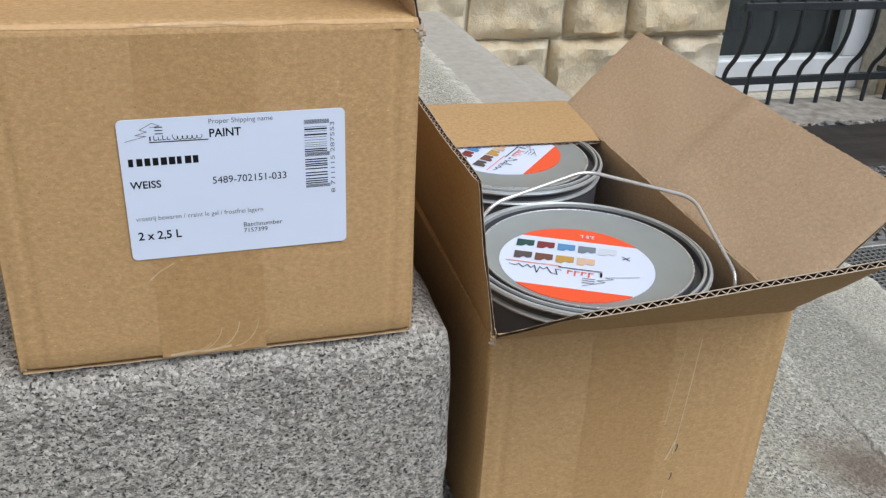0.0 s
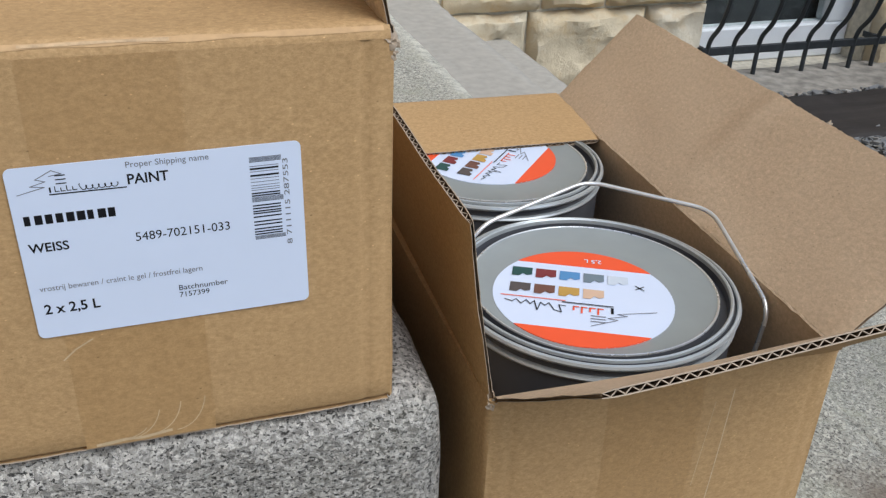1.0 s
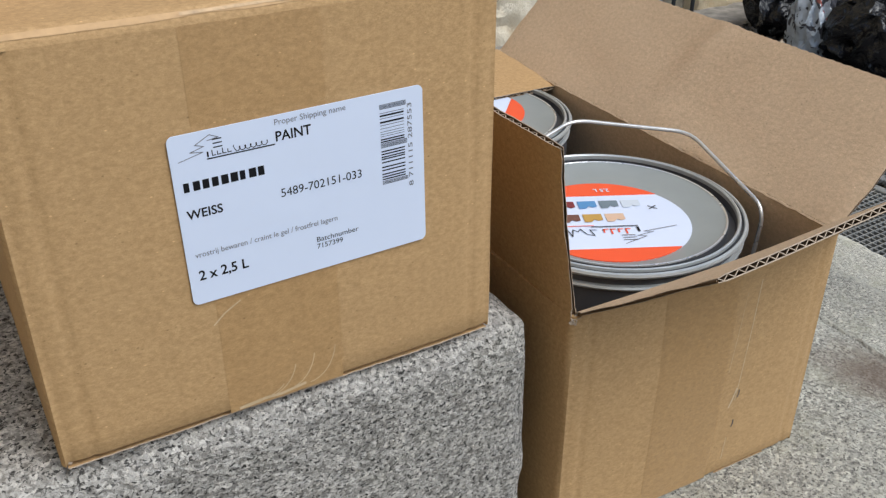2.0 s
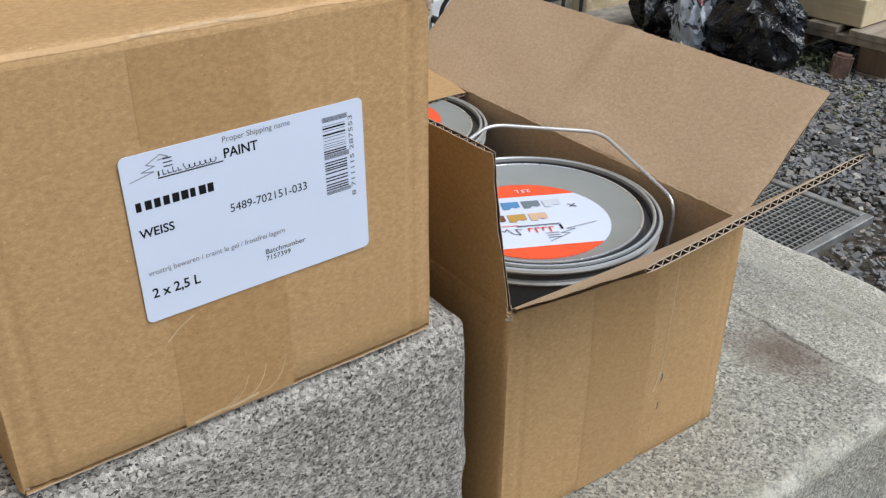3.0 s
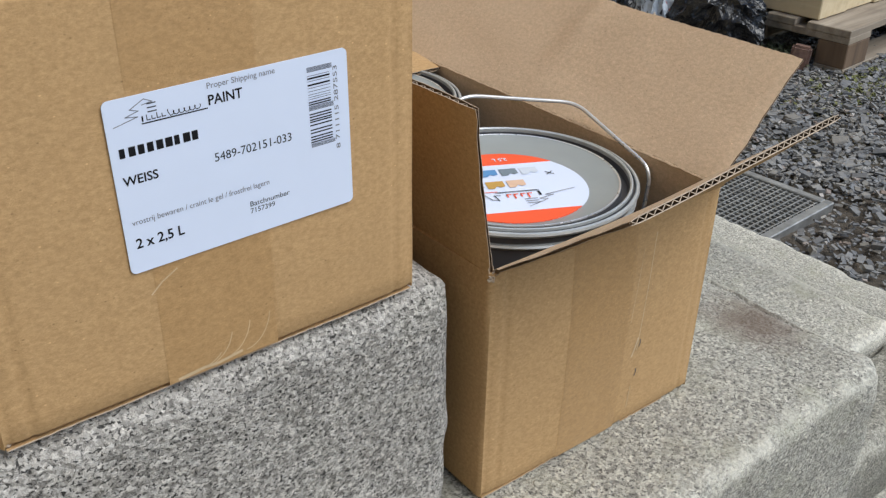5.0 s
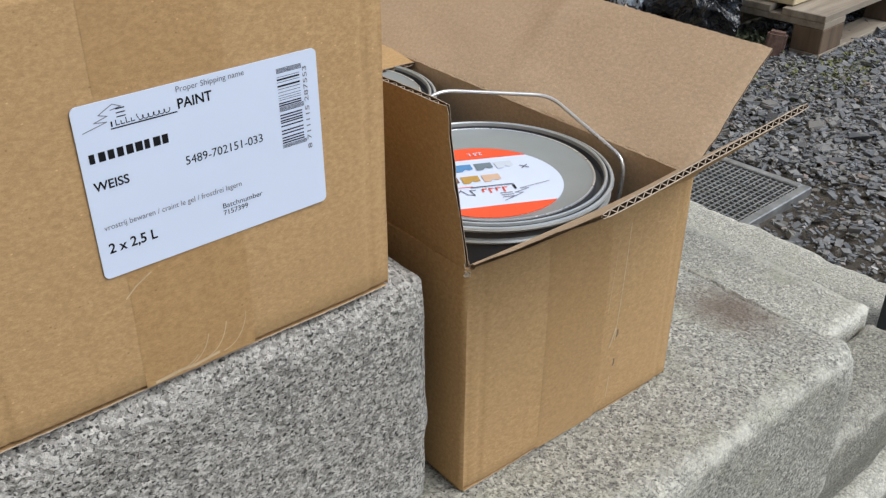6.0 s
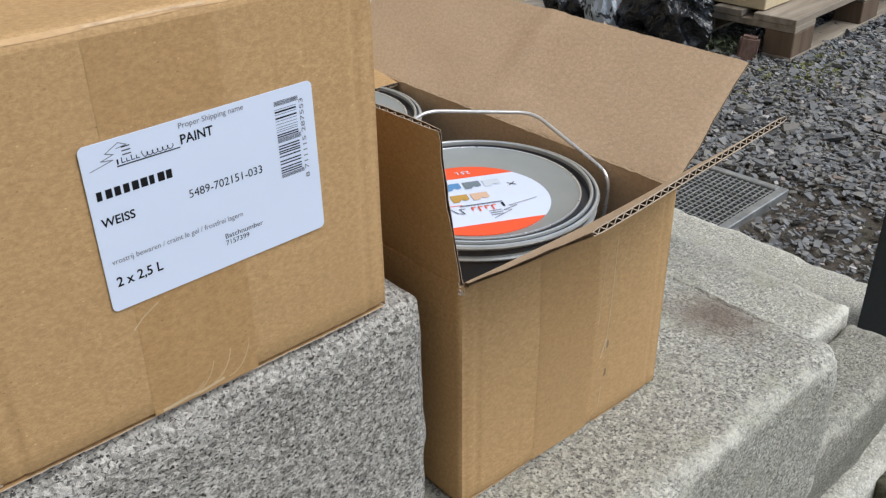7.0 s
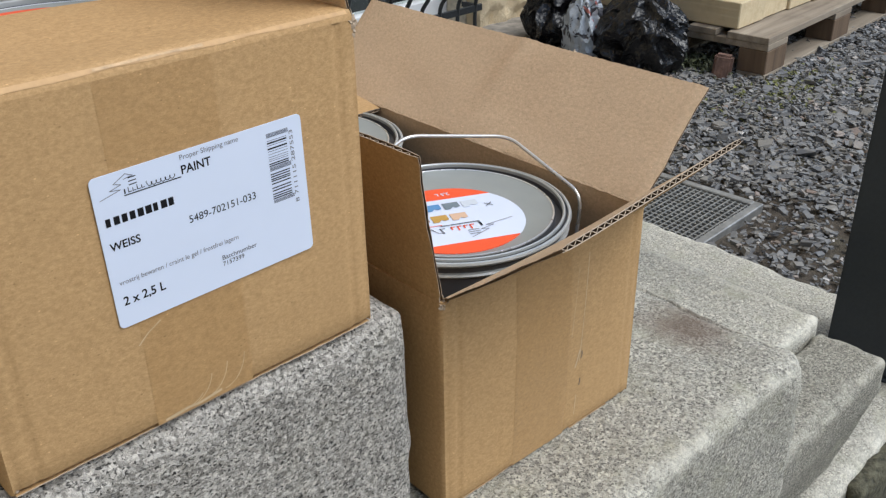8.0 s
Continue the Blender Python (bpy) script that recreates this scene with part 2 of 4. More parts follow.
def part(name, bm, material, parent=None, label="", smooth=False):
    """Links a bmesh as one mesh object; material is one or a list of slots."""
    me = bpy.data.meshes.new(name)
    bm.normal_update()
    for ed in bm.edges:
        if len(ed.link_faces) == 2 and ed.calc_face_angle(0) > 0.7:
            ed.smooth = False
    grown(me, bm)
    for m in material if isinstance(material, (list, tuple)) else [material]:
        me.materials.append(m)
    if smooth:
        me.shade_smooth()
    ob = new(name, me)
    if parent is not None:
        ob.parent = parent
    if label:
        tagged(ob, label)
    return ob


def from_lists(name, verts, faces, material, parent=None, smooth=False):
    me = bpy.data.meshes.new(name)
    me.from_pydata(verts, [], faces)
    me.materials.append(material)
    if smooth:
        me.shade_smooth()
    ob = new(name, me)
    if parent is not None:
        ob.parent = parent
    return ob


def empty(name, m, **tags):
    ob = new(name)
    ob.empty_display_size = 0.05
    ob.matrix_world = m
    return tagged(ob, **tags)


def add_box(bm, x0, x1, y0, y1, z0, z1, bevel=0.0, slot=0, seg=1):
    r = bmesh.ops.create_cube(bm, size=1.0, matrix=Matrix.Translation(((x0 + x1) / 2, (y0 + y1) / 2, (z0 + z1) / 2)) @ Matrix.Diagonal((x1 - x0, y1 - y0, z1 - z0, 1)))
    faces = {f for v in r["verts"] for f in v.link_faces}
    for f in faces:
        f.material_index = slot
    if bevel:
        bmesh.ops.bevel(bm, geom=list({e for v in r["verts"] for e in v.link_edges}), offset=bevel, segments=seg, affect="EDGES")
    return bm


def box_bm(x0, x1, y0, y1, z0, z1, bevel=0.0, seg=1):
    return add_box(bmesh.new(), x0, x1, y0, y1, z0, z1, bevel, 0, seg)


def ring_lathe(bm, profile, n=96, slot=0):
    """Turns (radius, height) pairs about z."""
    rows = []
    for r, z in profile:
        rows.append([bm.verts.new((r * math.cos(2 * math.pi * i / n), r * math.sin(2 * math.pi * i / n), z)) for i in range(n)])
    for a, b in zip(rows, rows[1:]):
        for i in range(n):
            f = bm.faces.new((a[i], a[(i + 1) % n], b[(i + 1) % n], b[i]))
            f.material_index = slot
            f.smooth = True
    return bm, rows


def cap(bm, row, slot=0, z=None):
    f = bm.faces.new(row)
    f.material_index = slot
    return f


def tube(bm, pts, radius, n=10):
    """A round wire along points."""
    pts = [Vector(p) for p in pts]
    rows, side = [], None
    for i, p in enumerate(pts):
        d = (pts[min(i + 1, len(pts) - 1)] - pts[max(i - 1, 0)]).normalized()
        side = (side - d * side.dot(d)).normalized() if side else d.orthogonal().normalized()
        up = d.cross(side)
        rows.append([bm.verts.new(p + radius * (side * math.cos(2 * math.pi * j / n) + up * math.sin(2 * math.pi * j / n))) for j in range(n)])
    for a, b in zip(rows, rows[1:]):
        for j in range(n):
            bm.faces.new((a[j], a[(j + 1) % n], b[(j + 1) % n], b[j])).smooth = True
    bm.faces.new(rows[0][::-1])
    bm.faces.new(rows[-1])
    return bm


def rounded(points, r, seg=5):
    """A polyline with its corners rounded off."""
    pts = [Vector(p) for p in points]
    out = [pts[0]]
    for a, b, c in zip(pts, pts[1:], pts[2:]):
        k = min(r, (a - b).length * 0.45, (c - b).length * 0.45)
        p, q = b + (a - b).normalized() * k, b + (c - b).normalized() * k
        for i in range(seg + 1):
            t = i / seg
            out.append((1 - t) ** 2 * p + 2 * t * (1 - t) * b + t * t * q)
    out.append(pts[-1])
    return out


def rough_block(name, x0, x1, y0, y1, z0, z1, r, cell, amp, material, parent=None, seed=0.0, dips=(), undercut=0.0, uneven=0.6):
    """A hewn stone: a box with rounded, uneven edges and a pitted face. dips: (x, y, radius, depth) worn hollows in its top."""
    lo, hi = Vector((x0, y0, z0)), Vector((x1, y1, z1))
    n = [max(2, int(round((hi[i] - lo[i]) / cell))) for i in range(3)]
    index, verts, faces = {}, [], []

    def vert(i, j, k):
        key = (i, j, k)
        if key not in index:
            p = Vector((lo[0] + (hi[0] - lo[0]) * i / n[0], lo[1] + (hi[1] - lo[1]) * j / n[1], lo[2] + (hi[2] - lo[2]) * k / n[2]))
            rr = r * (1.0 + uneven * noise.noise(p * 14 + Vector((seed, 0, 0))) + uneven * noise.noise(p * 45 + Vector((0, seed, 0))))
            c = Vector([min(max(p[a], lo[a] + rr), hi[a] - rr) for a in range(3)])
            d = p - c
            nn = d.normalized() if d.length > 1e-6 else Vector((0, 0, 1))
            if d.length > rr:
                p = c + nn * rr
            q = p + Vector((seed, seed * 2, 0))
            h = amp * (noise.noise(q * 22) * 0.6 + noise.noise(q * 60) * 0.4 + noise.noise(q * 150) * 0.25) + amp * 1.1 * noise.noise(q * 6)
            p = p + nn * h
            for dx, dy, dr, dd in dips:
                if k == n[2]:
                    p.z -= dd * math.exp(-((p.x - dx) ** 2 + (p.y - dy) ** 2) / dr ** 2)
            if undercut and p.x > x1 - 0.3:
                p.x -= undercut * max(0.0, z1 - 0.05 - p.z) * (p.x - x1 + 0.3) / 0.3
                p.y += 0.5 * undercut * max(0.0, z1 - 0.05 - p.z)
            index[key] = len(verts)
            verts.append(p)
        return index[key]

    for a, b, c in ((0, 1, 2), (1, 2, 0), (2, 0, 1)):
        for side in (0, n[c]):
            for i in range(n[a]):
                for j in range(n[b]):
                    quad = []
                    for di, dj in ((0, 0), (1, 0), (1, 1), (0, 1)):
                        key = [0, 0, 0]
                        key[a], key[b], key[c] = i + di, j + dj, side
                        quad.append(vert(*key))
                    faces.append(quad if side else quad[::-1])
    return from_lists(name, verts, faces, material, parent, True)


def lettering(name, text, size, m, material, parent, width=None, bold=False, align="LEFT"):
    """Words in the built-in font as flat mesh, scaled to the given width; m is their pose under the parent."""
    cu = bpy.data.curves.new(name, "FONT")
    cu.body, cu.size, cu.align_x = text, size, align
    if bold:
        cu.offset = size * 0.018
    cu.resolution_u = 3
    tmp = new(name, cu)
    bpy.context.view_layer.update()
    me = bpy.data.meshes.new_from_object(tmp.evaluated_get(bpy.context.evaluated_depsgraph_get()))
    w = tmp.dimensions.x
    bpy.data.objects.remove(tmp)
    if width and w > 0:
        for v in me.vertices:
            v.co.x *= width / w
    me.materials.clear()
    me.materials.append(material)
    ob = new(name, me)
    ob.parent = parent
    ob.matrix_basis = m
    return ob


# ---- ground and steps ----
GROUND = -0.68
WALL_Y = 2.2
gb = bmesh.new()
bmesh.ops.create_grid(gb, x_segments=160, y_segments=160, size=2.6, matrix=Matrix.Translation((2.4, 0.6, GROUND)))
for v in gb.verts:
    v.co.z += 0.012 * noise.noise(v.co * 3.0) + 0.006 * noise.noise(v.co * 14)
for v in gb.verts:
    if 1.49 < v.co.x < 1.80 and 0.58 < v.co.y < 1.13:
        v.co.z -= 0.25
ring = [e for e in gb.edges if e.is_boundary]
for far in (8.0, 80.0, 1500.0):
    out = bmesh.ops.extrude_edge_only(gb, edges=ring)["geom"]
    ring = [g for g in out if isinstance(g, bmesh.types.BMEdge)]
    for v in {v for e in ring for v in e.verts}:
        d = Vector((v.co.x - 2.4, v.co.y - 0.6, 0))
        d = d / max(abs(d.x), abs(d.y))
        v.co = Vector((2.4, 0.6, GROUND)) + d * far
tagged(part("ground", gb, EARTH, smooth=True), "dark damp earth yard under slate gravel", "ground", kind="structure")

stairs = empty("stairs", pose(0, 0, 0), label="weathered grey granite block steps beside the house", category="stairs", kind="structure")
rough_block("step", -0.75, 0.2295, -0.004, 1.10, -0.165, -0.0012, 0.018, 0.006, 0.0010, GRANITE, stairs, 3.1, uneven=0.3)
rough_block("step", -0.75, 0.224, 1.105, WALL_Y, -0.165, -0.001, 0.012, 0.03, 0.001, GRANITE, stairs, 5.3)
rough_block("step", -0.75, 0.596, -0.093, 0.62, -0.335, -0.1676, 0.015, 0.007, 0.0026, GRANITE_WORN, stairs, 7.7,
            dips=((0.585, 0.075, 0.06, 0.006), (0.62, 0.02, 0.05, 0.004), (0.555, -0.035, 0.055, 0.006)))
rough_block("step", -0.75, 0.55, 0.624, WALL_Y, -0.335, -0.168, 0.01, 0.025, 0.001, GRANITE_PALE, stairs, 9.1)
rough_block("step", -0.4, 0.916, -0.061, 0.026, -0.505, -0.347, 0.013, 0.007, 0.003, GRANITE_DARK, stairs, 11.9, undercut=0.45)
rough_block("step", -0.4, 0.924, 0.028, 0.90, -0.505, -0.333, 0.010, 0.010, 0.0018, GRANITE_PALE, stairs, 13.3)
rough_block("step", -0.4, 0.872, 0.904, WALL_Y, -0.505, -0.338, 0.010, 0.03, 0.0003, CONCRETE, stairs, 15.3)
rough_block("step", -0.3, 1.30, -0.062, 0.85, -0.70, -0.507, 0.018, 0.012, 0.003, GRANITE_PALE, stairs, 17.7)
rough_block("step", -0.3, 1.16, 0.854, WALL_Y, -0.70, -0.508, 0.010, 0.03, 0.0003, CONCRETE, stairs, 19.7)


# added wall, never in view: cuts sky light so left-facing sides go darker
tagged(part("wall_west", box_bm(-1.05, -0.76, -2.6, WALL_Y, GROUND, 2.6, 0.01), SANDSTONE), "plain sandstone wall, out of view, added to block light from the left", "wall", kind="structure")


# ---- cartons and tins ----
FOLD = 0.0035


def flap(parent, base, along, out, size, depth, angle, seed, curl=0.0, twist=0.0, dent=None, trim=0.0):
    """A flap of corrugated board hinged at base along a side: two liners with the flutes between, open at the cut edge.
    angle: 0 lies outwards, 90 stands up, 180 lies inwards."""
    along, out, up = Vector(along), Vector(out), Vector((0, 0, 1))
    bm = bmesh.new()
    th, pitch, inset = FOLD, 0.0066, 0.0025

    def at(s, d, h):
        if d > 0.004 and (s < inset + 1e-5 or s > size - inset - 1e-5):    # ragged side cuts
            s += 0.0016 * noise.noise(Vector((d * 48, seed, s * 3))) + 0.0006 * noise.noise(Vector((d * 300, seed, h * 300)))
        shut = max(0.0, 1 - max(0.0, min(s - inset, size - inset - s)) / 0.007)      # pressed together at the side cuts
        if shut and d > 0.004:
            h = th / 2 + (h - th / 2) * (1 - shut * (0.52 + 0.3 * noise.noise(Vector((d * 70, seed, 4.0)))))
        s = s + trim * (1 - s / size) * d / depth
        goal = angle + curl * (d / depth) + twist * (s / size - 0.5)
        wob = 0.0016 * noise.noise(Vector((s * 12 + seed, d * 16, seed))) * min(1, d / 0.03)
        if dent:
            wob += 0.0028 * math.exp(-((s - dent[0] - dent[1] * d) / 0.011) ** 2) * min(1, max(0, (d - 0.02) / 0.05))
        p = Vector(base) + along * s
        a1 = radians(goal)
        if angle > 150:                                            # folded right over: a rounded bend first
            bend, n = 0.006, 8
            for i in range(n):
                a = radians(90 + (goal - 90) * (i + 0.5) / n)
                p += (out * math.cos(a) + up * math.sin(a)) * min(bend / n, max(0.0, d - bend * i / n))
            a1 = radians(90 + (goal - 90) * min(1, d / bend))
            d = max(0.0, d - bend)
        dirn = out * math.cos(a1) + up * math.sin(a1)
        nrm = -out * math.sin(a1) + up * math.cos(a1)              # towards the inner face
        return p + dirn * d + nrm * (h - th / 2 + wob)

    ns = max(8, int(size / (0.0025 if dent else 0.006)))
    cuts = [0.0, 0.0012, 0.0024, 0.0036, 0.0048, 0.006] + [0.006 + (depth - 0.006) * i / 18 for i in range(1, 19)]
    nd = len(cuts) - 1
    for h0, h1, slot in ((0.0, 0.00055, 0), (th - 0.00055, th, 1)):
        grid = [[[bm.verts.new(at(inset + (size - 2 * inset) * i / ns, cuts[j] + (0.0006 * noise.noise(Vector((i * 1.7, seed, h0 * 900))) if j == nd else 0), h))
                  for j in range(nd + 1)] for i in range(ns + 1)] for h in (h0, h1)]
        for i in range(ns):
            for j in range(nd):
                for g, flip in ((grid[0], True), (grid[1], False)):
                    q = (g[i][j], g[i + 1][j], g[i + 1][j + 1], g[i][j + 1])
                    f = bm.faces.new(q[::-1] if flip else q)
                    f.material_index = 3 if flip == (slot == 1) else slot
                    f.smooth = True
        for i in range(ns):
            bm.faces.new((grid[0][i][nd], grid[0][i + 1][nd], grid[1][i + 1][nd], grid[1][i][nd])).material_index = 2
        for i in (0, ns):
            for j in range(nd):
                bm.faces.new((grid[0][i][j], grid[0][i][j + 1], grid[1][i][j + 1], grid[1][i][j])).material_index = 2
    for i, side in ((0, 1), (ns, -1)):                                    # the cut sides, pressed nearly shut
        s = inset + (size - 2 * inset) * i / ns + side * 0.0012
        rim = [[bm.verts.new(at(s, cuts[j], hh)) for hh in (0.0004, th - 0.0004)] for j in range(nd + 1)]
        for p, q in zip(rim, rim[1:]):
            bm.faces.new((p[0], q[0], q[1], p[1])).material_index = 2 if dent else 3
    # flute core: sheets in the shade brown so the voids look deep, ends lighter
    steps = int((size - 2 * inset) / (pitch / 4))
    prev = None
    for i in range(steps + 1):
        s = inset + (size - 2 * inset) * i / steps
        hh = th / 2 + (th / 2 - 0.0006) * math.sin(math.pi / 2 * i)
        if i % 2 == 0:
            hh = th / 2
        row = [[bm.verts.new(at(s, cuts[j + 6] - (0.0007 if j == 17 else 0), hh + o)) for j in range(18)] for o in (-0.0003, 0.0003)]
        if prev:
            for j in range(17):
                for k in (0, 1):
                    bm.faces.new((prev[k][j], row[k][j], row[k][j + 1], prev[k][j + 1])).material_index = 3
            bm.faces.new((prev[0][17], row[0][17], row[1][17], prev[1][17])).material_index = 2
        prev = row
    return part("flap", bm, [KRAFT, KRAFT_IN, KRAFT_EDGE, FLUTE_SHADE], parent)


def carton(m, w, l, h, angles, seed, bulge, **tags):
    """An open carton w wide, l long, h high, with front, right, back and left flaps at their angles."""
    box = empty("carton", m, **tags)
    bm = bmesh.new()
    t, r = FOLD, 0.0045

    def outline(inset, rad):
        pts = []
        for cx, cy, a0 in ((inset + rad, inset + rad, 180), (w - inset - rad, inset + rad, 270), (w - inset - rad, l - inset - rad, 0), (inset + rad, l - inset - rad, 90)):
            for i in range(5):
                a = radians(a0 + 90 * i / 4)
                pts.append((cx + rad * math.cos(a), cy + rad * math.sin(a)))
        dense = []
        for (ax, ay), (bx, by) in zip(pts, pts[1:] + pts[:1]):
            k = max(1, int(math.hypot(bx - ax, by - ay) / 0.002))
            dense += [(ax + (bx - ax) * i / k, ay + (by - ay) * i / k) for i in range(k)]
        return dense

    def wall(inset, rad, slot):
        rows = []
        heights = [0.0, 0.0006, 0.0014, 0.0026] + [h * k / 14 for k in range(1, 15)]
        nz = len(heights) - 1
        for kz, z in enumerate(heights):
            row = []
            for x, y in outline(inset, rad):
                p = Vector((x, y, z))
                c = Vector((w / 2, l / 2, z))
                n = Vector((0, 0, 0))
                if abs(x - inset) < 0.001 or abs(x - w + inset) < 0.001:
                    n.x = 1 if x > w / 2 else -1
                if abs(y - inset) < 0.001 or abs(y - l + inset) < 0.001:
                    n.y = 1 if y > l / 2 else -1
                b = bulge * math.sin(math.pi * z / h)
                if n.x < 0:
                    b = max(b, 1.6 * bulge * z / h)
                b *= math.sin(math.pi * min(max(x / w, 0), 1)) if n.y else math.sin(math.pi * min(max(y / l, 0), 1))
                if n.y < 0 and inset == 0:
                    rim = min(x, w - x)
                    at = 0.0125 + 0.0012 * noise.noise(Vector((z * 30, x, seed)))
                    fade = min(1.0, (h - z) / 0.025)
                    b -= 0.0010 * math.exp(-((rim - at) / 0.0018) ** 2) + 0.13 * fade * max(0.0, at - rim)
                    b += 0.0008 * noise.noise(Vector((x * 60, z * 45, seed))) * max(0.0, 1 - rim / 0.02) * fade
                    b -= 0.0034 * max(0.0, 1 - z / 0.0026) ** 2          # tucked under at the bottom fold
                wob = (0.0 if n.y < 0 else 0.0009) * noise.noise(p * 17 + Vector((seed, 0, 0))) if 0 < kz < nz else 0
                row.append(bm.verts.new(p + n * (b + wob)))
            rows.append(row)
        for a, b in zip(rows, rows[1:]):
            for i in range(len(a)):
                f = bm.faces.new((a[i], a[(i + 1) % len(a)], b[(i + 1) % len(a)], b[i]))
                f.smooth, f.material_index = True, slot
        return rows

    outer = wall(0.0, r, 0)
    inner = wall(t, max(0.001, r - t), 1)
    bm.faces.new([bm.verts.new(v.co) for v in outer[0][::-1]])
    bm.faces.new([bm.verts.new(v.co + Vector((0, 0, 0.003))) for v in inner[0]]).material_index = 1
    for f in bm.faces:
        if f.material_index == 1 and len(f.verts) == 4:
            f.normal_flip()
    bo, bi = [e for e in outer[-1]], [e for e in inner[-1]]
    eo = [bm.edges.get((bo[i], bo[(i + 1) % len(bo)])) for i in range(len(bo))]
    ei = [bm.edges.get((bi[i], bi[(i + 1) % len(bi)])) for i in range(len(bi))]
    for f in bmesh.ops.bridge_loops(bm, edges=eo + ei)["faces"]:
        f.material_index = 0
    part("body", bm, [KRAFT, KRAFT_IN, KRAFT_EDGE], box)
    for x0, x1 in ((0.002, w / 2 - 0.001), (w / 2 + 0.001, w - 0.002)):
        fb = bmesh.new()
        n = 60
        rows = []
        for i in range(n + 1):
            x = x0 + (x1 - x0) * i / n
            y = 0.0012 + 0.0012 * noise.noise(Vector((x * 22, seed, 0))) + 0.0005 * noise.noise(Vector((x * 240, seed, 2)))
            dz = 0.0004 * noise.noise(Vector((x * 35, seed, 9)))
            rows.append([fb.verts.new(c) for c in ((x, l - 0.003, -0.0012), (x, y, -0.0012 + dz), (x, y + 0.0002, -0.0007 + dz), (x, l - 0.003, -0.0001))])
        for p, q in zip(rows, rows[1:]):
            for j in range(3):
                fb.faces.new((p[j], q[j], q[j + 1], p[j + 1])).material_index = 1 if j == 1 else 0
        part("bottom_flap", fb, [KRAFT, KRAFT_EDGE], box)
    d = 0.0975
    z = h
    g = FOLD / 2
    front, right, back, left = angles
    skew, dent = ((8, 0.012), (0.20, -0.25)) if front < 90 else ((0, 0.0), None)
    flap(box, (0, g, z), (1, 0, 0), (0, -1, 0), w, d, front, seed + 1, 0, skew[0], None, skew[1])
    flap(box, (w - g, 0, z), (0, 1, 0), (1, 0, 0), l, d, right, seed + 2, 0, 0, dent)
    flap(box, (0, l - g, z), (1, 0, 0), (0, 1, 0), w, d, back, seed + 3, 2)
    flap(box, (g, 0, z), (0, 1, 0), (-1, 0, 0), l, d, left, seed + 4, 0)
    return box


SWATCHES = ((0.02, 0.075, 0.07), (0.20, 0.03, 0.035), (0.10, 0.27, 0.53), (0.17, 0.22, 0.26), (0.60, 0.66, 0.74),
            (0.085, 0.07, 0.07), (0.16, 0.07, 0.05), (0.50, 0.30, 0.07), (0.68, 0.47, 0.33))
SWATCH_MATS = [plain("swatch_print", c, 0.5, spot=0.04) for c in SWATCHES]


def disc_bm(r, z0, z1, n=72, cut=None, dx=0.0):
    """A thin round plate, or the part of it above a chord at height cut."""
    bm = bmesh.new()
    if cut is None:
        ring = [(r * math.cos(2 * math.pi * i / n), r * math.sin(2 * math.pi * i / n)) for i in range(n)]
    else:
        a0 = math.asin(cut / r)
        ring = [(r * math.cos(a0 + (math.pi - 2 * a0) * i / n), r * math.sin(a0 + (math.pi - 2 * a0) * i / n)) for i in range(n + 1)]
    top = [bm.verts.new((x + dx, y, z1)) for x, y in ring]
    low = [bm.verts.new((x + dx, y, z0)) for x, y in ring]
    bm.faces.new(top)
    bm.faces.new(low[::-1])
    for i in range(len(ring)):
        bm.faces.new((low[i], low[(i + 1) % len(ring)], top[(i + 1) % len(ring)], top[i]))
    return bm


def stroke(pts, width, z):
    """A flat pen line on a surface."""
    bm = bmesh.new()
    for (ax, ay), (bx, by) in zip(pts, pts[1:]):
        d = Vector((bx - ax, by - ay, 0)).normalized() * width / 2
        n = Vector((-d.y, d.x, 0))
        a, b = Vector((ax, ay, z)), Vector((bx, by, z))
        bm.faces.new([bm.verts.new(v) for v in (a - d - n, b + d - n, b + d + n, a - d + n)])
    return bm


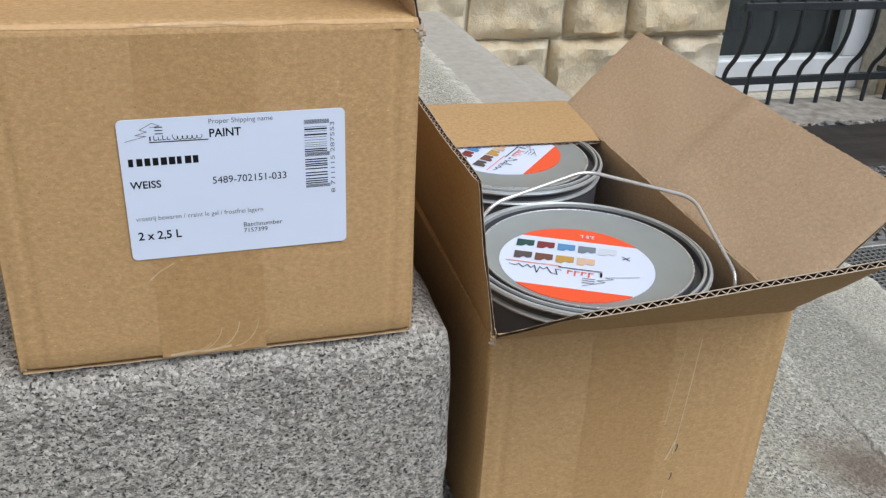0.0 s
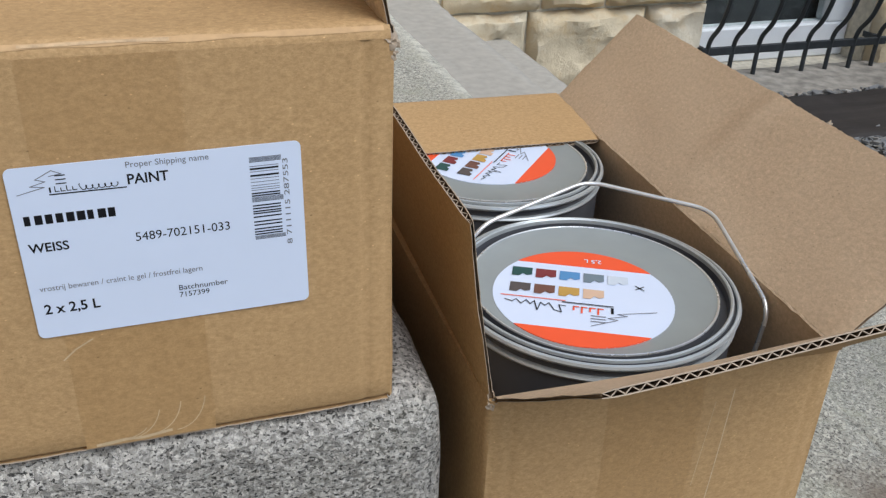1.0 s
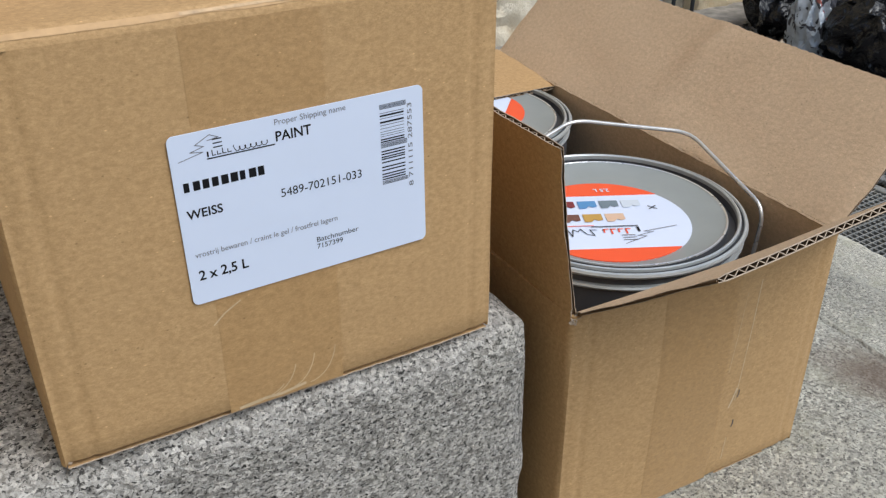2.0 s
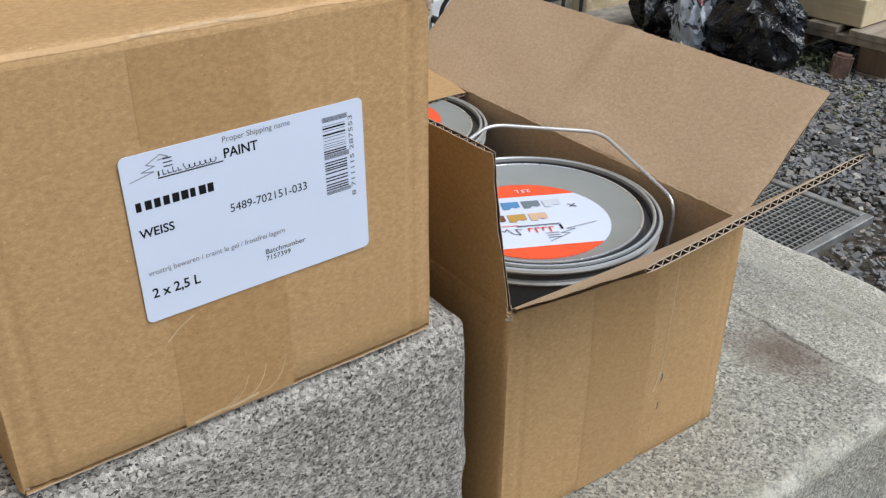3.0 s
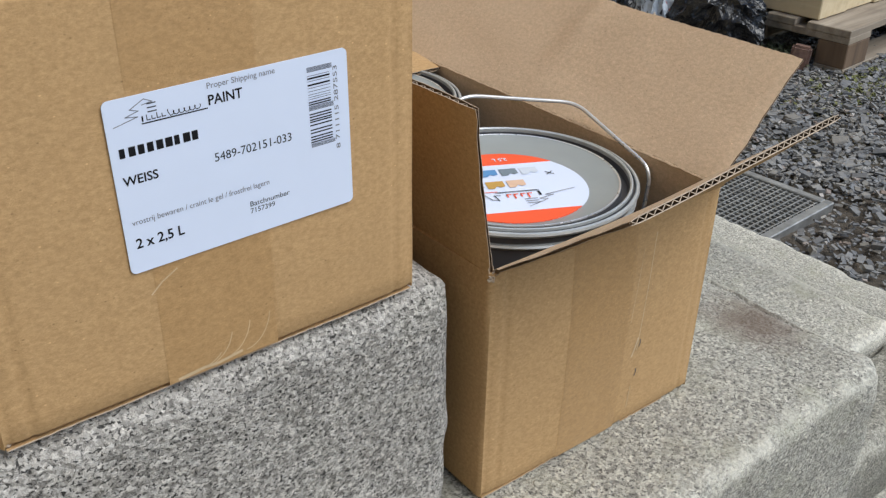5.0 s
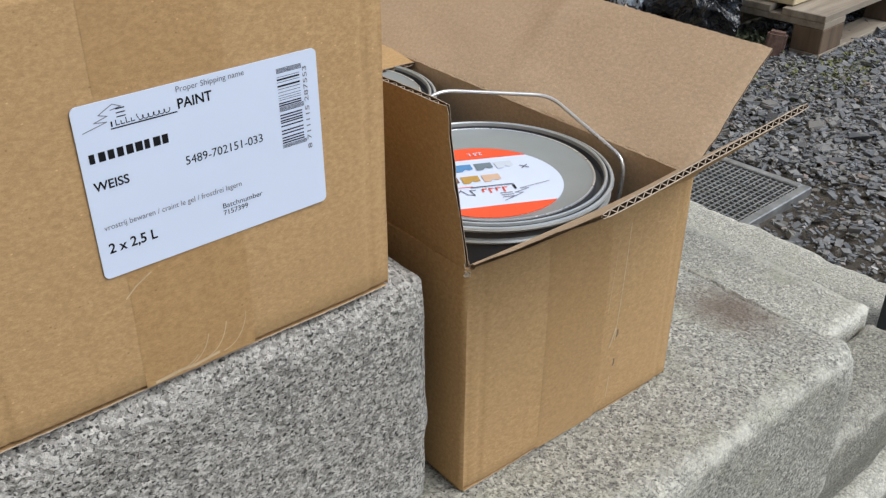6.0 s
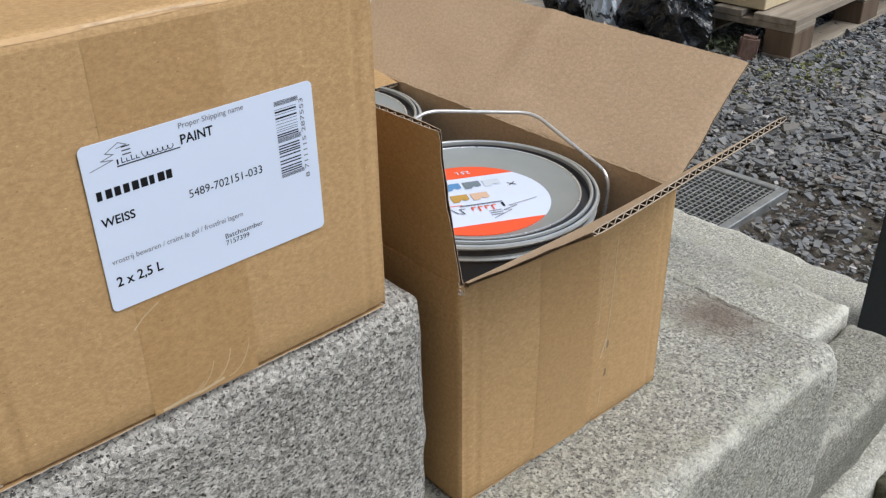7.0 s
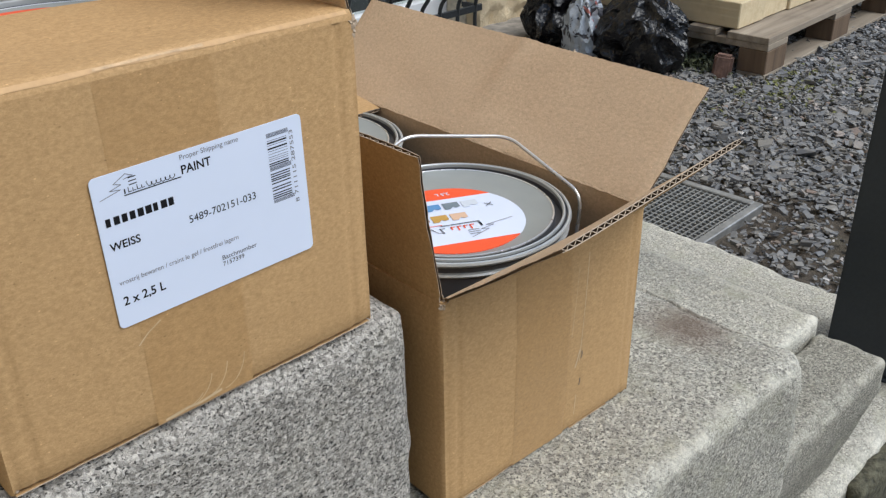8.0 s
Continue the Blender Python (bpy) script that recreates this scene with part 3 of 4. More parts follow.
def paint_tin(x, y, z_lid, height, turn, bail, parent_label, off=(-0.006, -0.001)):
    """A 2.5 litre tin: dark wall, double steel bead, sunk grey lid with a round printed sticker, wire bail."""
    tin = empty("paint_tin", pose(x, y, z_lid - height), label=parent_label, category="paint tin", group="paint tins")
    H, R = height, 0.0840
    bm, rows = ring_lathe(bmesh.new(), [(R - 0.004, 0.0), (R - 0.003, 0.004), (R - 0.003, H - 0.012)])
    cap(bm, rows[0][::-1])
    part("wall", bm, TIN_DARK, tin)
    for name, prof, mat in (
            ("lower_bead", [(R - 0.004, H - 0.0135), (R - 0.0018, H - 0.0128), (R - 0.0012, H - 0.0116), (R - 0.0020, H - 0.0104), (R - 0.004, H - 0.0100)], TIN_RIM),
            ("collar", [(R - 0.004, H - 0.0100), (R - 0.0036, H - 0.0045)], TIN_DARK),
            ("outer_bead", [(R - 0.0036, H - 0.0052), (R - 0.0008, H - 0.0045), (R, H - 0.003), (R - 0.0007, H - 0.0016), (R - 0.0022, H - 0.0012), (R - 0.0028, H - 0.002)], TIN_RIM),
            ("bead_gap", [(R - 0.0028, H - 0.002), (R - 0.0030, H - 0.0036), (R - 0.0042, H - 0.0036), (R - 0.0044, H - 0.002)], TIN_DARK),
            ("rim", [(R - 0.0044, H - 0.002), (R - 0.0046, H - 0.0004), (R - 0.0056, H), (R - 0.0064, H - 0.0006), (R - 0.0066, H - 0.003)], TIN_RIM),
            ("lid_groove", [(R - 0.0066, H - 0.003), (R - 0.0072, H - 0.0072), (R - 0.0115, H - 0.0076), (R - 0.0120, H - 0.003)], TIN_DARK),
            ("lid_lip", [(R - 0.0120, H - 0.003), (R - 0.0122, H - 0.0022), (R - 0.0128, H - 0.002), (R - 0.0134, H - 0.0024)], STEEL)):
        bm, rows = ring_lathe(bmesh.new(), prof)
        part(name, bm, mat, tin)
    bm, rows = ring_lathe(bmesh.new(), [(R - 0.0134, H - 0.0024), (R - 0.0150, H - 0.0032), (0.045, H - 0.0036)])
    cap(bm, rows[-1])
    part("lid", bm, TIN_GREY, tin)
    r = 0.0515
    st = part("sticker", disc_bm(r, 0, 0.0005, dx=-0.075 * r), PAPER, tin, "round white and orange-red colour chart sticker")
    st.matrix_basis = pose(off[0], off[1], H - 0.0035, 0, 0, turn)
    for flip in (0, 180):
        s = part("band", disc_bm(r, 0, 0.0008, 40, r * (0.645 if flip == 0 else 0.70), (0.075 if flip else -0.075) * r), ORANGE, st)
        s.matrix_basis = pose(0, 0, 0.0, 0, 0, flip)
    for i, mat in enumerate(SWATCH_MATS):
        row, col = divmod(i, 5)
        cx, cy = (-0.775 + 0.272 * col) * r, (0.395 - 0.35 * row) * r
        bm = bmesh.new()
        w, h = 0.115 * r, 0.10 * r
        pts = [(-w, h), (w, h), (w, -h * 0.5), (w * 0.5, -h * 0.75), (w * 0.1, -h * 0.4), (-w * 0.3, -h), (-w, -h)]
        bm.faces.new([bm.verts.new((cx + px, cy + py, 0.0009)) for px, py in pts][::-1])
        part("swatch", bm, mat, st)
    part("cross_mark", stroke([(0.51 * r, 0.24 * r), (0.60 * r, 0.32 * r)], 0.0007, 0.001), INK, st)
    part("cross_mark", stroke([(0.51 * r, 0.32 * r), (0.60 * r, 0.24 * r)], 0.0007, 0.001), INK, st)
    part("rule", stroke([(-0.97 * r, -0.15 * r), (-0.27 * r, -0.15 * r)], 0.0007, 0.001), ORANGE, st)
    part("rule", stroke([(-0.29 * r, -0.185 * r), (0.25 * r, -0.185 * r)], 0.0009, 0.0012), INK, st)
    script = [(-0.92, -0.24), (-0.84, -0.27), (-0.80, -0.22), (-0.74, -0.30), (-0.69, -0.22), (-0.64, -0.29), (-0.60, -0.22), (-0.56, -0.40),
              (-0.53, -0.24), (-0.48, -0.29), (-0.44, -0.23), (-0.38, -0.36), (-0.30, -0.39), (-0.33, -0.25), (-0.26, -0.26)]
    part("logo_mark", stroke([(px * r, py * r) for px, py in script], 0.0006, 0.001), INK, st)
    for i in range(4):
        part("logo_mark", stroke([((-0.17 + 0.088 * i) * r, (-0.36 if i % 2 else -0.32) * r), ((-0.17 + 0.088 * i) * r, -0.25 * r), ((-0.12 + 0.088 * i) * r, -0.25 * r)], 0.0010, 0.001), ORANGE, st)
    part("logo_mark", stroke([(0.245 * r, -0.31 * r), (0.245 * r, -0.22 * r)], 0.0014, 0.001), INK, st)
    zig = [(0.02, -0.60), (0.30, -0.44), (0.20, -0.42), (0.40, -0.34), (0.30, -0.32), (0.72, -0.20)]
    part("logo_mark", stroke([(px * r, py * r) for px, py in zig], 0.0005, 0.001), INK_GREY, st)
    for i in range(3):
        part("logo_mark", stroke([(0.02 * r, (-0.40 - 0.055 * i) * r), (0.17 * r, (-0.40 - 0.055 * i) * r)], 0.0007, 0.001), INK_GREY, st)
    lettering("volume_text", "2,5 L", 0.006, pose(0.13 * r, 0.82 * r, 0.0011, 0, 0, 180), PAPER, st, 0.0105, True)
    if bail:
        part("handle", tube(bmesh.new(), rounded(bail, 0.012), 0.0014), STEEL, tin, "bent steel wire handle").matrix_basis = pose(-x, -y, -(z_lid - height))
        for p in (bail[0], bail[-1]):
            eb = bmesh.new()
            bmesh.ops.create_uvsphere(eb, u_segments=16, v_segments=8, radius=0.0042)
            part("handle_ear", eb, STEEL, tin).matrix_basis = pose(p[0] - x, p[1] - y, p[2] - (z_lid - height))
    return tin


BOX_H = 0.167
OPEN_W, OPEN_H = 0.1955, 0.1607
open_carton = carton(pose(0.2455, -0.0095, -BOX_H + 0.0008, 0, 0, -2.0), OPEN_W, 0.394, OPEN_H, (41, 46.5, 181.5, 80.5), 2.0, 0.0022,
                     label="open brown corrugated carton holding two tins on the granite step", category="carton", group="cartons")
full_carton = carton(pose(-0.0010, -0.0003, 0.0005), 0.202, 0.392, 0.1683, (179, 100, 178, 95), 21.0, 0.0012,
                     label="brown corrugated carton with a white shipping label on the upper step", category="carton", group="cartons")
BAIL = [(0.4290, 0.036, -0.055), (0.4350, 0.037, -0.012), (0.4445, 0.1195, 0.0095), (0.380, 0.1695, 0.0145), (0.2975, 0.146, 0.004), (0.262, 0.136, -0.045)]
paint_tin(0.344, 0.081, -0.0050, 0.158, -26.5, BAIL, "grey paint tin with wire handle in the open carton", (-0.008, -0.012))
paint_tin(0.3505, 0.267, -0.0060, 0.157, 47.5, None, "grey paint tin partly under a carton flap", (0.0035, 0.012))
paint_tin(0.099, 0.100, 0.1655, 0.162, 12, None, "grey paint tin inside the labelled carton", (0.0, 0.014))
paint_tin(0.099, 0.288, 0.158, 0.1545, 20, None, "grey paint tin at the back of the labelled carton")


# tape and label on the labelled carton (front plane at y = 0)
def strip(name, pts_w, z0, z1, y, mat, parent, label="", bulge=0.0012, h=0.1683, w=0.202):
    x0, x1 = pts_w
    bm = bmesh.new()
    n = 16
    xs = [x0 + (x1 - x0) * i / 8 for i in range(9)]
    rows = [[bm.verts.new((x, y - bulge * math.sin(math.pi * (z0 + (z1 - z0) * i / n) / h) * math.sin(math.pi * min(max(x / w, 0), 1)), z0 + (z1 - z0) * i / n))
             for x in xs] for i in range(n + 1)]
    for a, b in zip(rows, rows[1:]):
        for j in range(8):
            bm.faces.new((a[j], a[j + 1], b[j + 1], b[j])).smooth = True
    return part(name, bm, mat, parent, label)


strip("tape", (0.069, 0.122), 0.0005, 0.1680, -0.00012, TAPE, full_carton, "brown packing tape")


def wall_mark(name, pts, width, material, parent, bulge, w, h):
    """A thin mark lying on the bulged front wall of a carton."""
    bm = bmesh.new()

    def on(x, z):
        return bm.verts.new((x, -0.00014 - bulge * math.sin(math.pi * min(max(z / h, 0), 1)) * math.sin(math.pi * min(max(x / w, 0), 1)), z))

    rows = []
    for i, (x, z) in enumerate(pts):
        (ax, az), (bx, bz) = pts[max(i - 1, 0)], pts[min(i + 1, len(pts) - 1)]
        d = Vector((bx - ax, bz - az)).normalized() * width / 2
        rows.append((on(x + d.y, z - d.x), on(x - d.y, z + d.x)))
    for p, q in zip(rows, rows[1:]):
        bm.faces.new((p[0], q[0], q[1], p[1]))
    part(name, bm, material, parent)


FULL, OPEN = (full_carton, 0.0012, 0.202, 0.1683), (open_carton, 0.0022, OPEN_W, OPEN_H)
for x0, z0, run, hh in ((0.074, 0.001, 0.020, 0.007), (0.086, 0.002, 0.014, 0.016), (0.096, 0.003, 0.013, 0.018), (0.106, 0.003, 0.013, 0.019)):
    arc = [(x0 + run * math.sin(1.4 * i / 8), z0 + hh * (1 - math.cos(1.4 * i / 8))) for i in range(9)]
    wall_mark("tape_wrinkle", arc, 0.0004, TAPE_EDGE, *FULL)
wall_mark("tape_wrinkle", [(0.067, 0.047), (0.072, 0.0515), (0.079, 0.0555)], 0.0006, TAPE_EDGE, *FULL)
wall_mark("tape_wrinkle", [(0.073, 0.0015), (0.085, 0.0025), (0.092, 0.0020), (0.104, 0.0035)], 0.0014, TAPE_EDGE, *FULL)


def worn_fold_highlight(x0, x1, material, name, width, seed, rad=0.0057):
    """Rubbed paper, with the gloss painted in, along the labelled carton's rounded top fold."""
    bm = bmesh.new()
    n, rows = int((x1 - x0) / 0.0025), []
    for i in range(n + 1):
        x = x0 + (x1 - x0) * i / n
        mid = 42 + 4 * noise.noise(Vector((x * 25, 1.0, 0)))
        half = width * (0.8 + 0.5 * noise.noise(Vector((x * 45, seed, 3))) + 0.15 * noise.noise(Vector((x * 300, seed, 5))))
        row = []
        for f in (-1, -0.35, 0.35, 1):
            a = radians(mid + f * half)
            row.append(bm.verts.new((x, 0.00175 + 0.0038 - rad * math.cos(a), 0.1683 + rad * math.sin(a))))
        rows.append(row)
    for a, b in zip(rows, rows[1:]):
        for j in range(3):
            bm.faces.new((a[j], b[j], b[j + 1], a[j + 1])).smooth = True
    part(name, bm, material, full_carton)


worn_fold_highlight(0.004, 0.197, RUBBED_GLOSS, "worn_fold_highlight", 15, 1.0)
worn_fold_highlight(0.071, 0.120, CREASE_GLINT, "tape_fold", 8, 2.0, 0.0059)


def score_line(parent, x, z, y0, y1, seed):
    """The frayed fold where a flap is scored to its wall."""
    pts, n = [], int((y1 - y0) / 0.0035)
    for i in range(n + 1):
        y = y0 + (y1 - y0) * i / n
        pts.append((x + 0.0009 * noise.noise(Vector((y * 130, seed, 0))), y, z + 0.0008 * noise.noise(Vector((y * 170, seed, 7)))))
    part("score_line", tube(bmesh.new(), pts, 0.0011, 6), KRAFT_IN, parent)


score_line(open_carton, OPEN_W - FOLD + 0.0004, OPEN_H, 0.004, 0.388, 3.0)


def torn_corner(parent, x, y, z, size, seed):
    bm = bmesh.new()
    bmesh.ops.create_icosphere(bm, subdivisions=3, radius=size)
    for v in bm.verts:
        v.co *= 0.6 + 1.5 * abs(noise.noise(v.co * 520 + Vector((seed, 0, 0))))
        v.co.y *= 0.45
    part("torn_corner", bm, KRAFT_EDGE, parent).matrix_basis = pose(x, y, z)


torn_corner(full_carton, 0.1995, 0.0015, 0.1668, 0.0034, 1.0)
torn_corner(full_carton, 0.2005, 0.002, 0.1618, 0.0022, 4.0)
torn_corner(full_carton, 0.003, 0.0025, 0.001, 0.0011, 7.0)
torn_corner(open_carton, 0.0025, 0.002, OPEN_H - 0.003, 0.0030, 2.0)
torn_corner(open_carton, OPEN_W + 0.0665, 0.130, OPEN_H + 0.0705, 0.0022, 5.0)
torn_corner(open_carton, OPEN_W - 0.0026, 0.0025, OPEN_H - 0.002, 0.0026, 9.0)
strip("tape", (0.063, 0.116), 0.001, OPEN_H - 0.0015, -0.00012, TAPE, open_carton, "brown packing tape", 0.0022, OPEN_H, OPEN_W)
for line, wd in (([(0.1285, 0.060), (0.1300, 0.085), (0.1318, 0.112), (0.1340, 0.146)], 0.0006), ([(0.1185, 0.085), (0.1215, 0.115), (0.1240, 0.140)], 0.0003),
                 ([(0.1275, 0.012), (0.1280, 0.03)], 0.0005), ([(0.1240, 0.056), (0.1262, 0.062), (0.1285, 0.070)], 0.0012)):
    wall_mark("tape_wrinkle", line, wd, TAPE_EDGE, *OPEN)
for zt in (0.062, 0.038):
    wall_mark("tear", [(0.1302, zt), (0.1312, zt + 0.003), (0.1308, zt + 0.006)], 0.0009, TIN_DARK, *OPEN)

LW, LH = 0.1045, 0.0711


def label_plate():
    bm = bmesh.new()
    r = 0.0025
    ring = []
    for cx, cz, a0 in ((LW - r, LH - r, 0), (r, LH - r, 90), (r, r, 180), (LW - r, r, 270)):
        ring += [(cx + r * math.cos(radians(a0 + 15 * i)), cz + r * math.sin(radians(a0 + 15 * i))) for i in range(7)]
    top = [bm.verts.new((x, z, 0.0004)) for x, z in ring]
    low = [bm.verts.new((x, z, 0.0)) for x, z in ring]
    bm.faces.new(top)
    for i in range(len(ring)):
        bm.faces.new((low[i], low[(i + 1) % len(ring)], top[(i + 1) % len(ring)], top[i]))
    return bm


label = part("shipping_label", label_plate(), PAPER, full_carton, "white printed shipping label")
label.matrix_basis = pose(0.0602, -0.0013, 0.0590, 90, 0, 0) @ pose(0, 0, 0, 0, 0, 0.8)


def words(text, u, v, width, size, mat=INK, bold=False):
    """Text whose base line starts at the fractions u, v (from the label's top left corner)."""
    lettering("label_text", text, size, pose(u * LW, (1.012 - v) * LH, 0.0005), mat, label, width * LW, bold)


def bar(x0, x1, v0, v1, mat=INK):
    bm = bmesh.new()
    bm.faces.new([bm.verts.new((x * LW, (1 - v) * LH, 0.0005)) for x, v in ((x0, v1), (x1, v1), (x1, v0), (x0, v0))])
    part("print_bar", bm, mat, label)


words("Proper Shipping name", 0.388, 0.066, 0.281, 0.0034, INK_GREY)
words("PAINT", 0.387, 0.158, 0.139, 0.0057, INK, True)
words("WEISS", 0.03, 0.487, 0.133, 0.0052, INK, True)
words("5489-702151-033", 0.385, 0.490, 0.334, 0.0052)
words("vrostrij bewaren / craint le gel / frostfrei lagern", 0.035, 0.722, 0.570, 0.0034, INK_GREY)
words("Batchnumber", 0.510, 0.828, 0.180, 0.0033, INK)
words("7157399", 0.510, 0.873, 0.110, 0.0033, INK)
words("2 x 2,5 L", 0.036, 0.863, 0.191, 0.0060, INK, True)
lettering("label_text", "8 711115 287553", 0.0029, pose(0.949 * LW, 0.385 * LH, 0.0005, 0, 0, 90), INK_GREY, label, 0.52 * LH)
# the maker's word as a row of letter-sized blocks
for i, wide in enumerate((0.017, 0.021, 0.020, 0.020, 0.022, 0.023, 0.017, 0.023, 0.020)):
    u0 = 0.033 + i * 0.0345
    bar(u0, u0 + wide * 1.2, 0.265, 0.318, INK)
# the bar code: broad black strokes between fields of fine lines
CODE0, CODE = 0.070, 0.492
BROAD = (0.125, 0.205, 0.420, 0.449, 0.570, 0.605, 0.640, 0.667, 0.710, 0.770, 0.810, 0.860, 0.895, 0.926)
FINE = (0.101, 0.166, 0.250, 0.290, 0.330, 0.360, 0.386)
for f in BROAD:
    bar(0.811, 0.915, CODE0 + f * CODE, CODE0 + (f + (0.021 if f < 0.3 else 0.016)) * CODE)
for f in FINE:
    bar(0.811, 0.915, CODE0 + f * CODE, CODE0 + (f + 0.006) * CODE, INK_SOFT)
for first, count in ((0.0, 5), (0.475, 5), (0.955, 4)):
    for i in range(count):
        bar(0.811, 0.926, CODE0 + (first + 0.0125 * i) * CODE, CODE0 + (first + 0.0125 * i + 0.0065) * CODE, INK_SOFT)
ZIG = [(0.03, 0.145), (0.12, 0.115), (0.075, 0.105), (0.125, 0.085), (0.095, 0.07), (0.15, 0.028), (0.18, 0.05), (0.14, 0.058)]
part("logo_mark", stroke([(x * LW, (1 - y) * LH) for x, y in ZIG], 0.00028, 0.0005), INK_GREY, label)
for i in range(3):
    bar(0.158, 0.192, 0.055 + 0.022 * i, 0.061 + 0.022 * i)
bar(0.133, 0.139, 0.118, 0.148)
part("logo_mark", stroke([(0.133 * LW, 0.842 * LH), (0.382 * LW, 0.840 * LH)], 0.0005, 0.0005), INK, label)
for i in range(4):
    u0 = 0.152 + 0.019 * i
    tall = 0.028 if i in (0, 2) else 0.018
    part("logo_mark", stroke([(u0 * LW, (0.855 + tall) * LH), (u0 * LW, 0.856 * LH), ((u0 + 0.012) * LW, 0.856 * LH)], 0.00035, 0.0005), INK, label)
CURL = [(0.232 + 0.125 * i / 40 - 0.006 * math.sin(i * 0.95), 0.862 + 0.012 * math.cos(i * 0.95) + 0.012 * (i in (0, 1, 2))) for i in range(41)]
part("logo_mark", stroke([(x * LW, y * LH) for x, y in CURL], 0.0003, 0.0005), INK, label)


# ---- house wall with cellar window ----
WIN = (1.835, 2.50, -0.675, 0.12)
wall = empty("wall_north", pose(0, 0, 0), label="rock-faced yellowish sandstone house wall", category="wall", kind="structure")
bm = bmesh.new()
for x0, x1, z0, z1 in ((-4, WIN[0], -0.9, 5.0), (WIN[1], 8, -0.9, 5.0), (WIN[0], WIN[1], -0.9, WIN[2]), (WIN[0], WIN[1], WIN[3], 5.0)):
    add_box(bm, x0, x1, WALL_Y + 0.003, WALL_Y + 0.40, z0, z1)
part("backing", bm, MORTAR, wall)


def rock_face(w, h, seed):
    """One rock-faced ashlar, back at y = 0, face towards -y."""
    bm = bmesh.new()
    nx, nz = max(6, int(w / 0.018)), max(6, int(h / 0.018))
    rows = []
    for i in range(nx + 1):
        row = []
        for j in range(nz + 1):
            x, z = w * i / nx, h * j / nz
            e = min(x, w - x, z, h - z)
            q = Vector((x * 7 + seed, seed * 3, z * 7))
            f = max(0.0, min(1.0, e / (0.024 + 0.018 * noise.noise(q * 1.9))))
            out = 0.012 + 0.030 * f ** 0.6 + f * 0.026 * noise.noise(q) + f * 0.020 * noise.noise(q * 2.7)
            out += f * 0.026 * abs(noise.noise(q * 1.3 + Vector((9, 2, 4)))) + f * 0.010 * noise.noise(q * 6.5)
            wav = 0.006 * noise.noise(q * 1.5)
            row.append(bm.verts.new((x + (wav if i in (0, nx) else 0), -out, z + (wav if j in (0, nz) else 0))))
        rows.append(row)
    for a, b in zip(rows, rows[1:]):
        for j in range(nz):
            bm.faces.new((a[j], b[j], b[j + 1], a[j + 1])).smooth = True
    rim = [e for e in bm.edges if e.is_boundary]
    ext = bmesh.ops.extrude_edge_only(bm, edges=rim)["geom"]
    for g in ext:
        if isinstance(g, bmesh.types.BMVert):
            g.co.y = 0.035
    return bm


COURSES = ((-0.73, -0.437, (0.35, 0.85, 1.22, 1.616, WIN[0])), (-0.427, -0.13, (0.35, 0.95, 1.262, 1.474, WIN[0])), (-0.12, 0.19, (0.2, 0.7, 1.15, 1.55, WIN[0])),
           (0.20, 0.47, (0.4, 0.75, 1.25, 1.6, 2.05, 2.4)), (0.48, 0.78, (0.2, 0.7, 1.15, 1.7, 2.1, 2.6)))
rng = random.Random(12)
upper = [(0.79 + 0.30 * i, 1.08 + 0.30 * i, ()) for i in range(6)]
for z0, z1, xs in list(COURSES) + upper:
    x = -2.4 + rng.uniform(0, 0.3)
    cuts = [x]
    while cuts[-1] < (xs[0] - 0.3 if xs else 5.5):
        cuts.append(cuts[-1] + rng.uniform(0.32, 0.58))
    cuts = cuts[:-1] + list(xs) if xs else cuts
    runs = list(zip(cuts, cuts[1:]))
    x = cuts[-1] if cuts[-1] > 2.0 else WIN[1]
    while x < 5.5:
        nx = x + rng.uniform(0.32, 0.58)
        runs.append((x, nx))
        x = nx
    for a0, a1 in runs:
        st = part("stone", rock_face(a1 - a0 - 0.012, z1 - z0, a0 * 3.7 + z0 * 11), SANDSTONE, wall)
        st.matrix_basis = pose(a0 + 0.006, WALL_Y, z0)

window = empty("window_1", pose(0, 0, 0), label="white-framed dark cellar window behind an iron grille", category="window", kind="structure")
fy = WALL_Y + 0.10
for x0, x1, z0, z1 in ((WIN[0], WIN[1], WIN[2], WIN[2] + 0.12), (WIN[0], WIN[0] + 0.03, WIN[2] + 0.12, WIN[3]), (WIN[1] - 0.096, WIN[1], WIN[2] + 0.12, WIN[3]), (WIN[0] + 0.03, WIN[1] - 0.096, WIN[3] - 0.07, WIN[3])):
    part("window_frame", box_bm(x0, x1, fy, fy + 0.07, z0, z1, 0.006), WHITE_FRAME, window)
part("pane", box_bm(WIN[0] + 0.03, WIN[1] - 0.096, fy + 0.03, fy + 0.036, WIN[2] + 0.12, WIN[3] - 0.07), GLASS, window).visible_shadow = False
# no real part: a dark sheet in place of the cellar's shade
part("room_shade_sheet", box_bm(WIN[0], WIN[1], fy + 0.09, fy + 0.10, WIN[2], WIN[3]), DARK_ROOM, window)
grille = empty("window_grille", pose(0, WALL_Y, 0), label="black wrought iron grille with bellied bars", category="grille")
for i in range(8):
    gx = 1.823 + 0.0945 * i
    prof = [(gx, -0.11, 0.18), (gx, -0.135, -0.1), (gx, -0.145, -0.40), (gx, -0.115, -0.485), (gx, -0.07, -0.535), (gx, -0.065, -0.60), (gx, -0.065, -0.664)]
    part("bar", tube(bmesh.new(), rounded(prof, 0.06, 6), 0.0075, 8), DARK_METAL, grille)
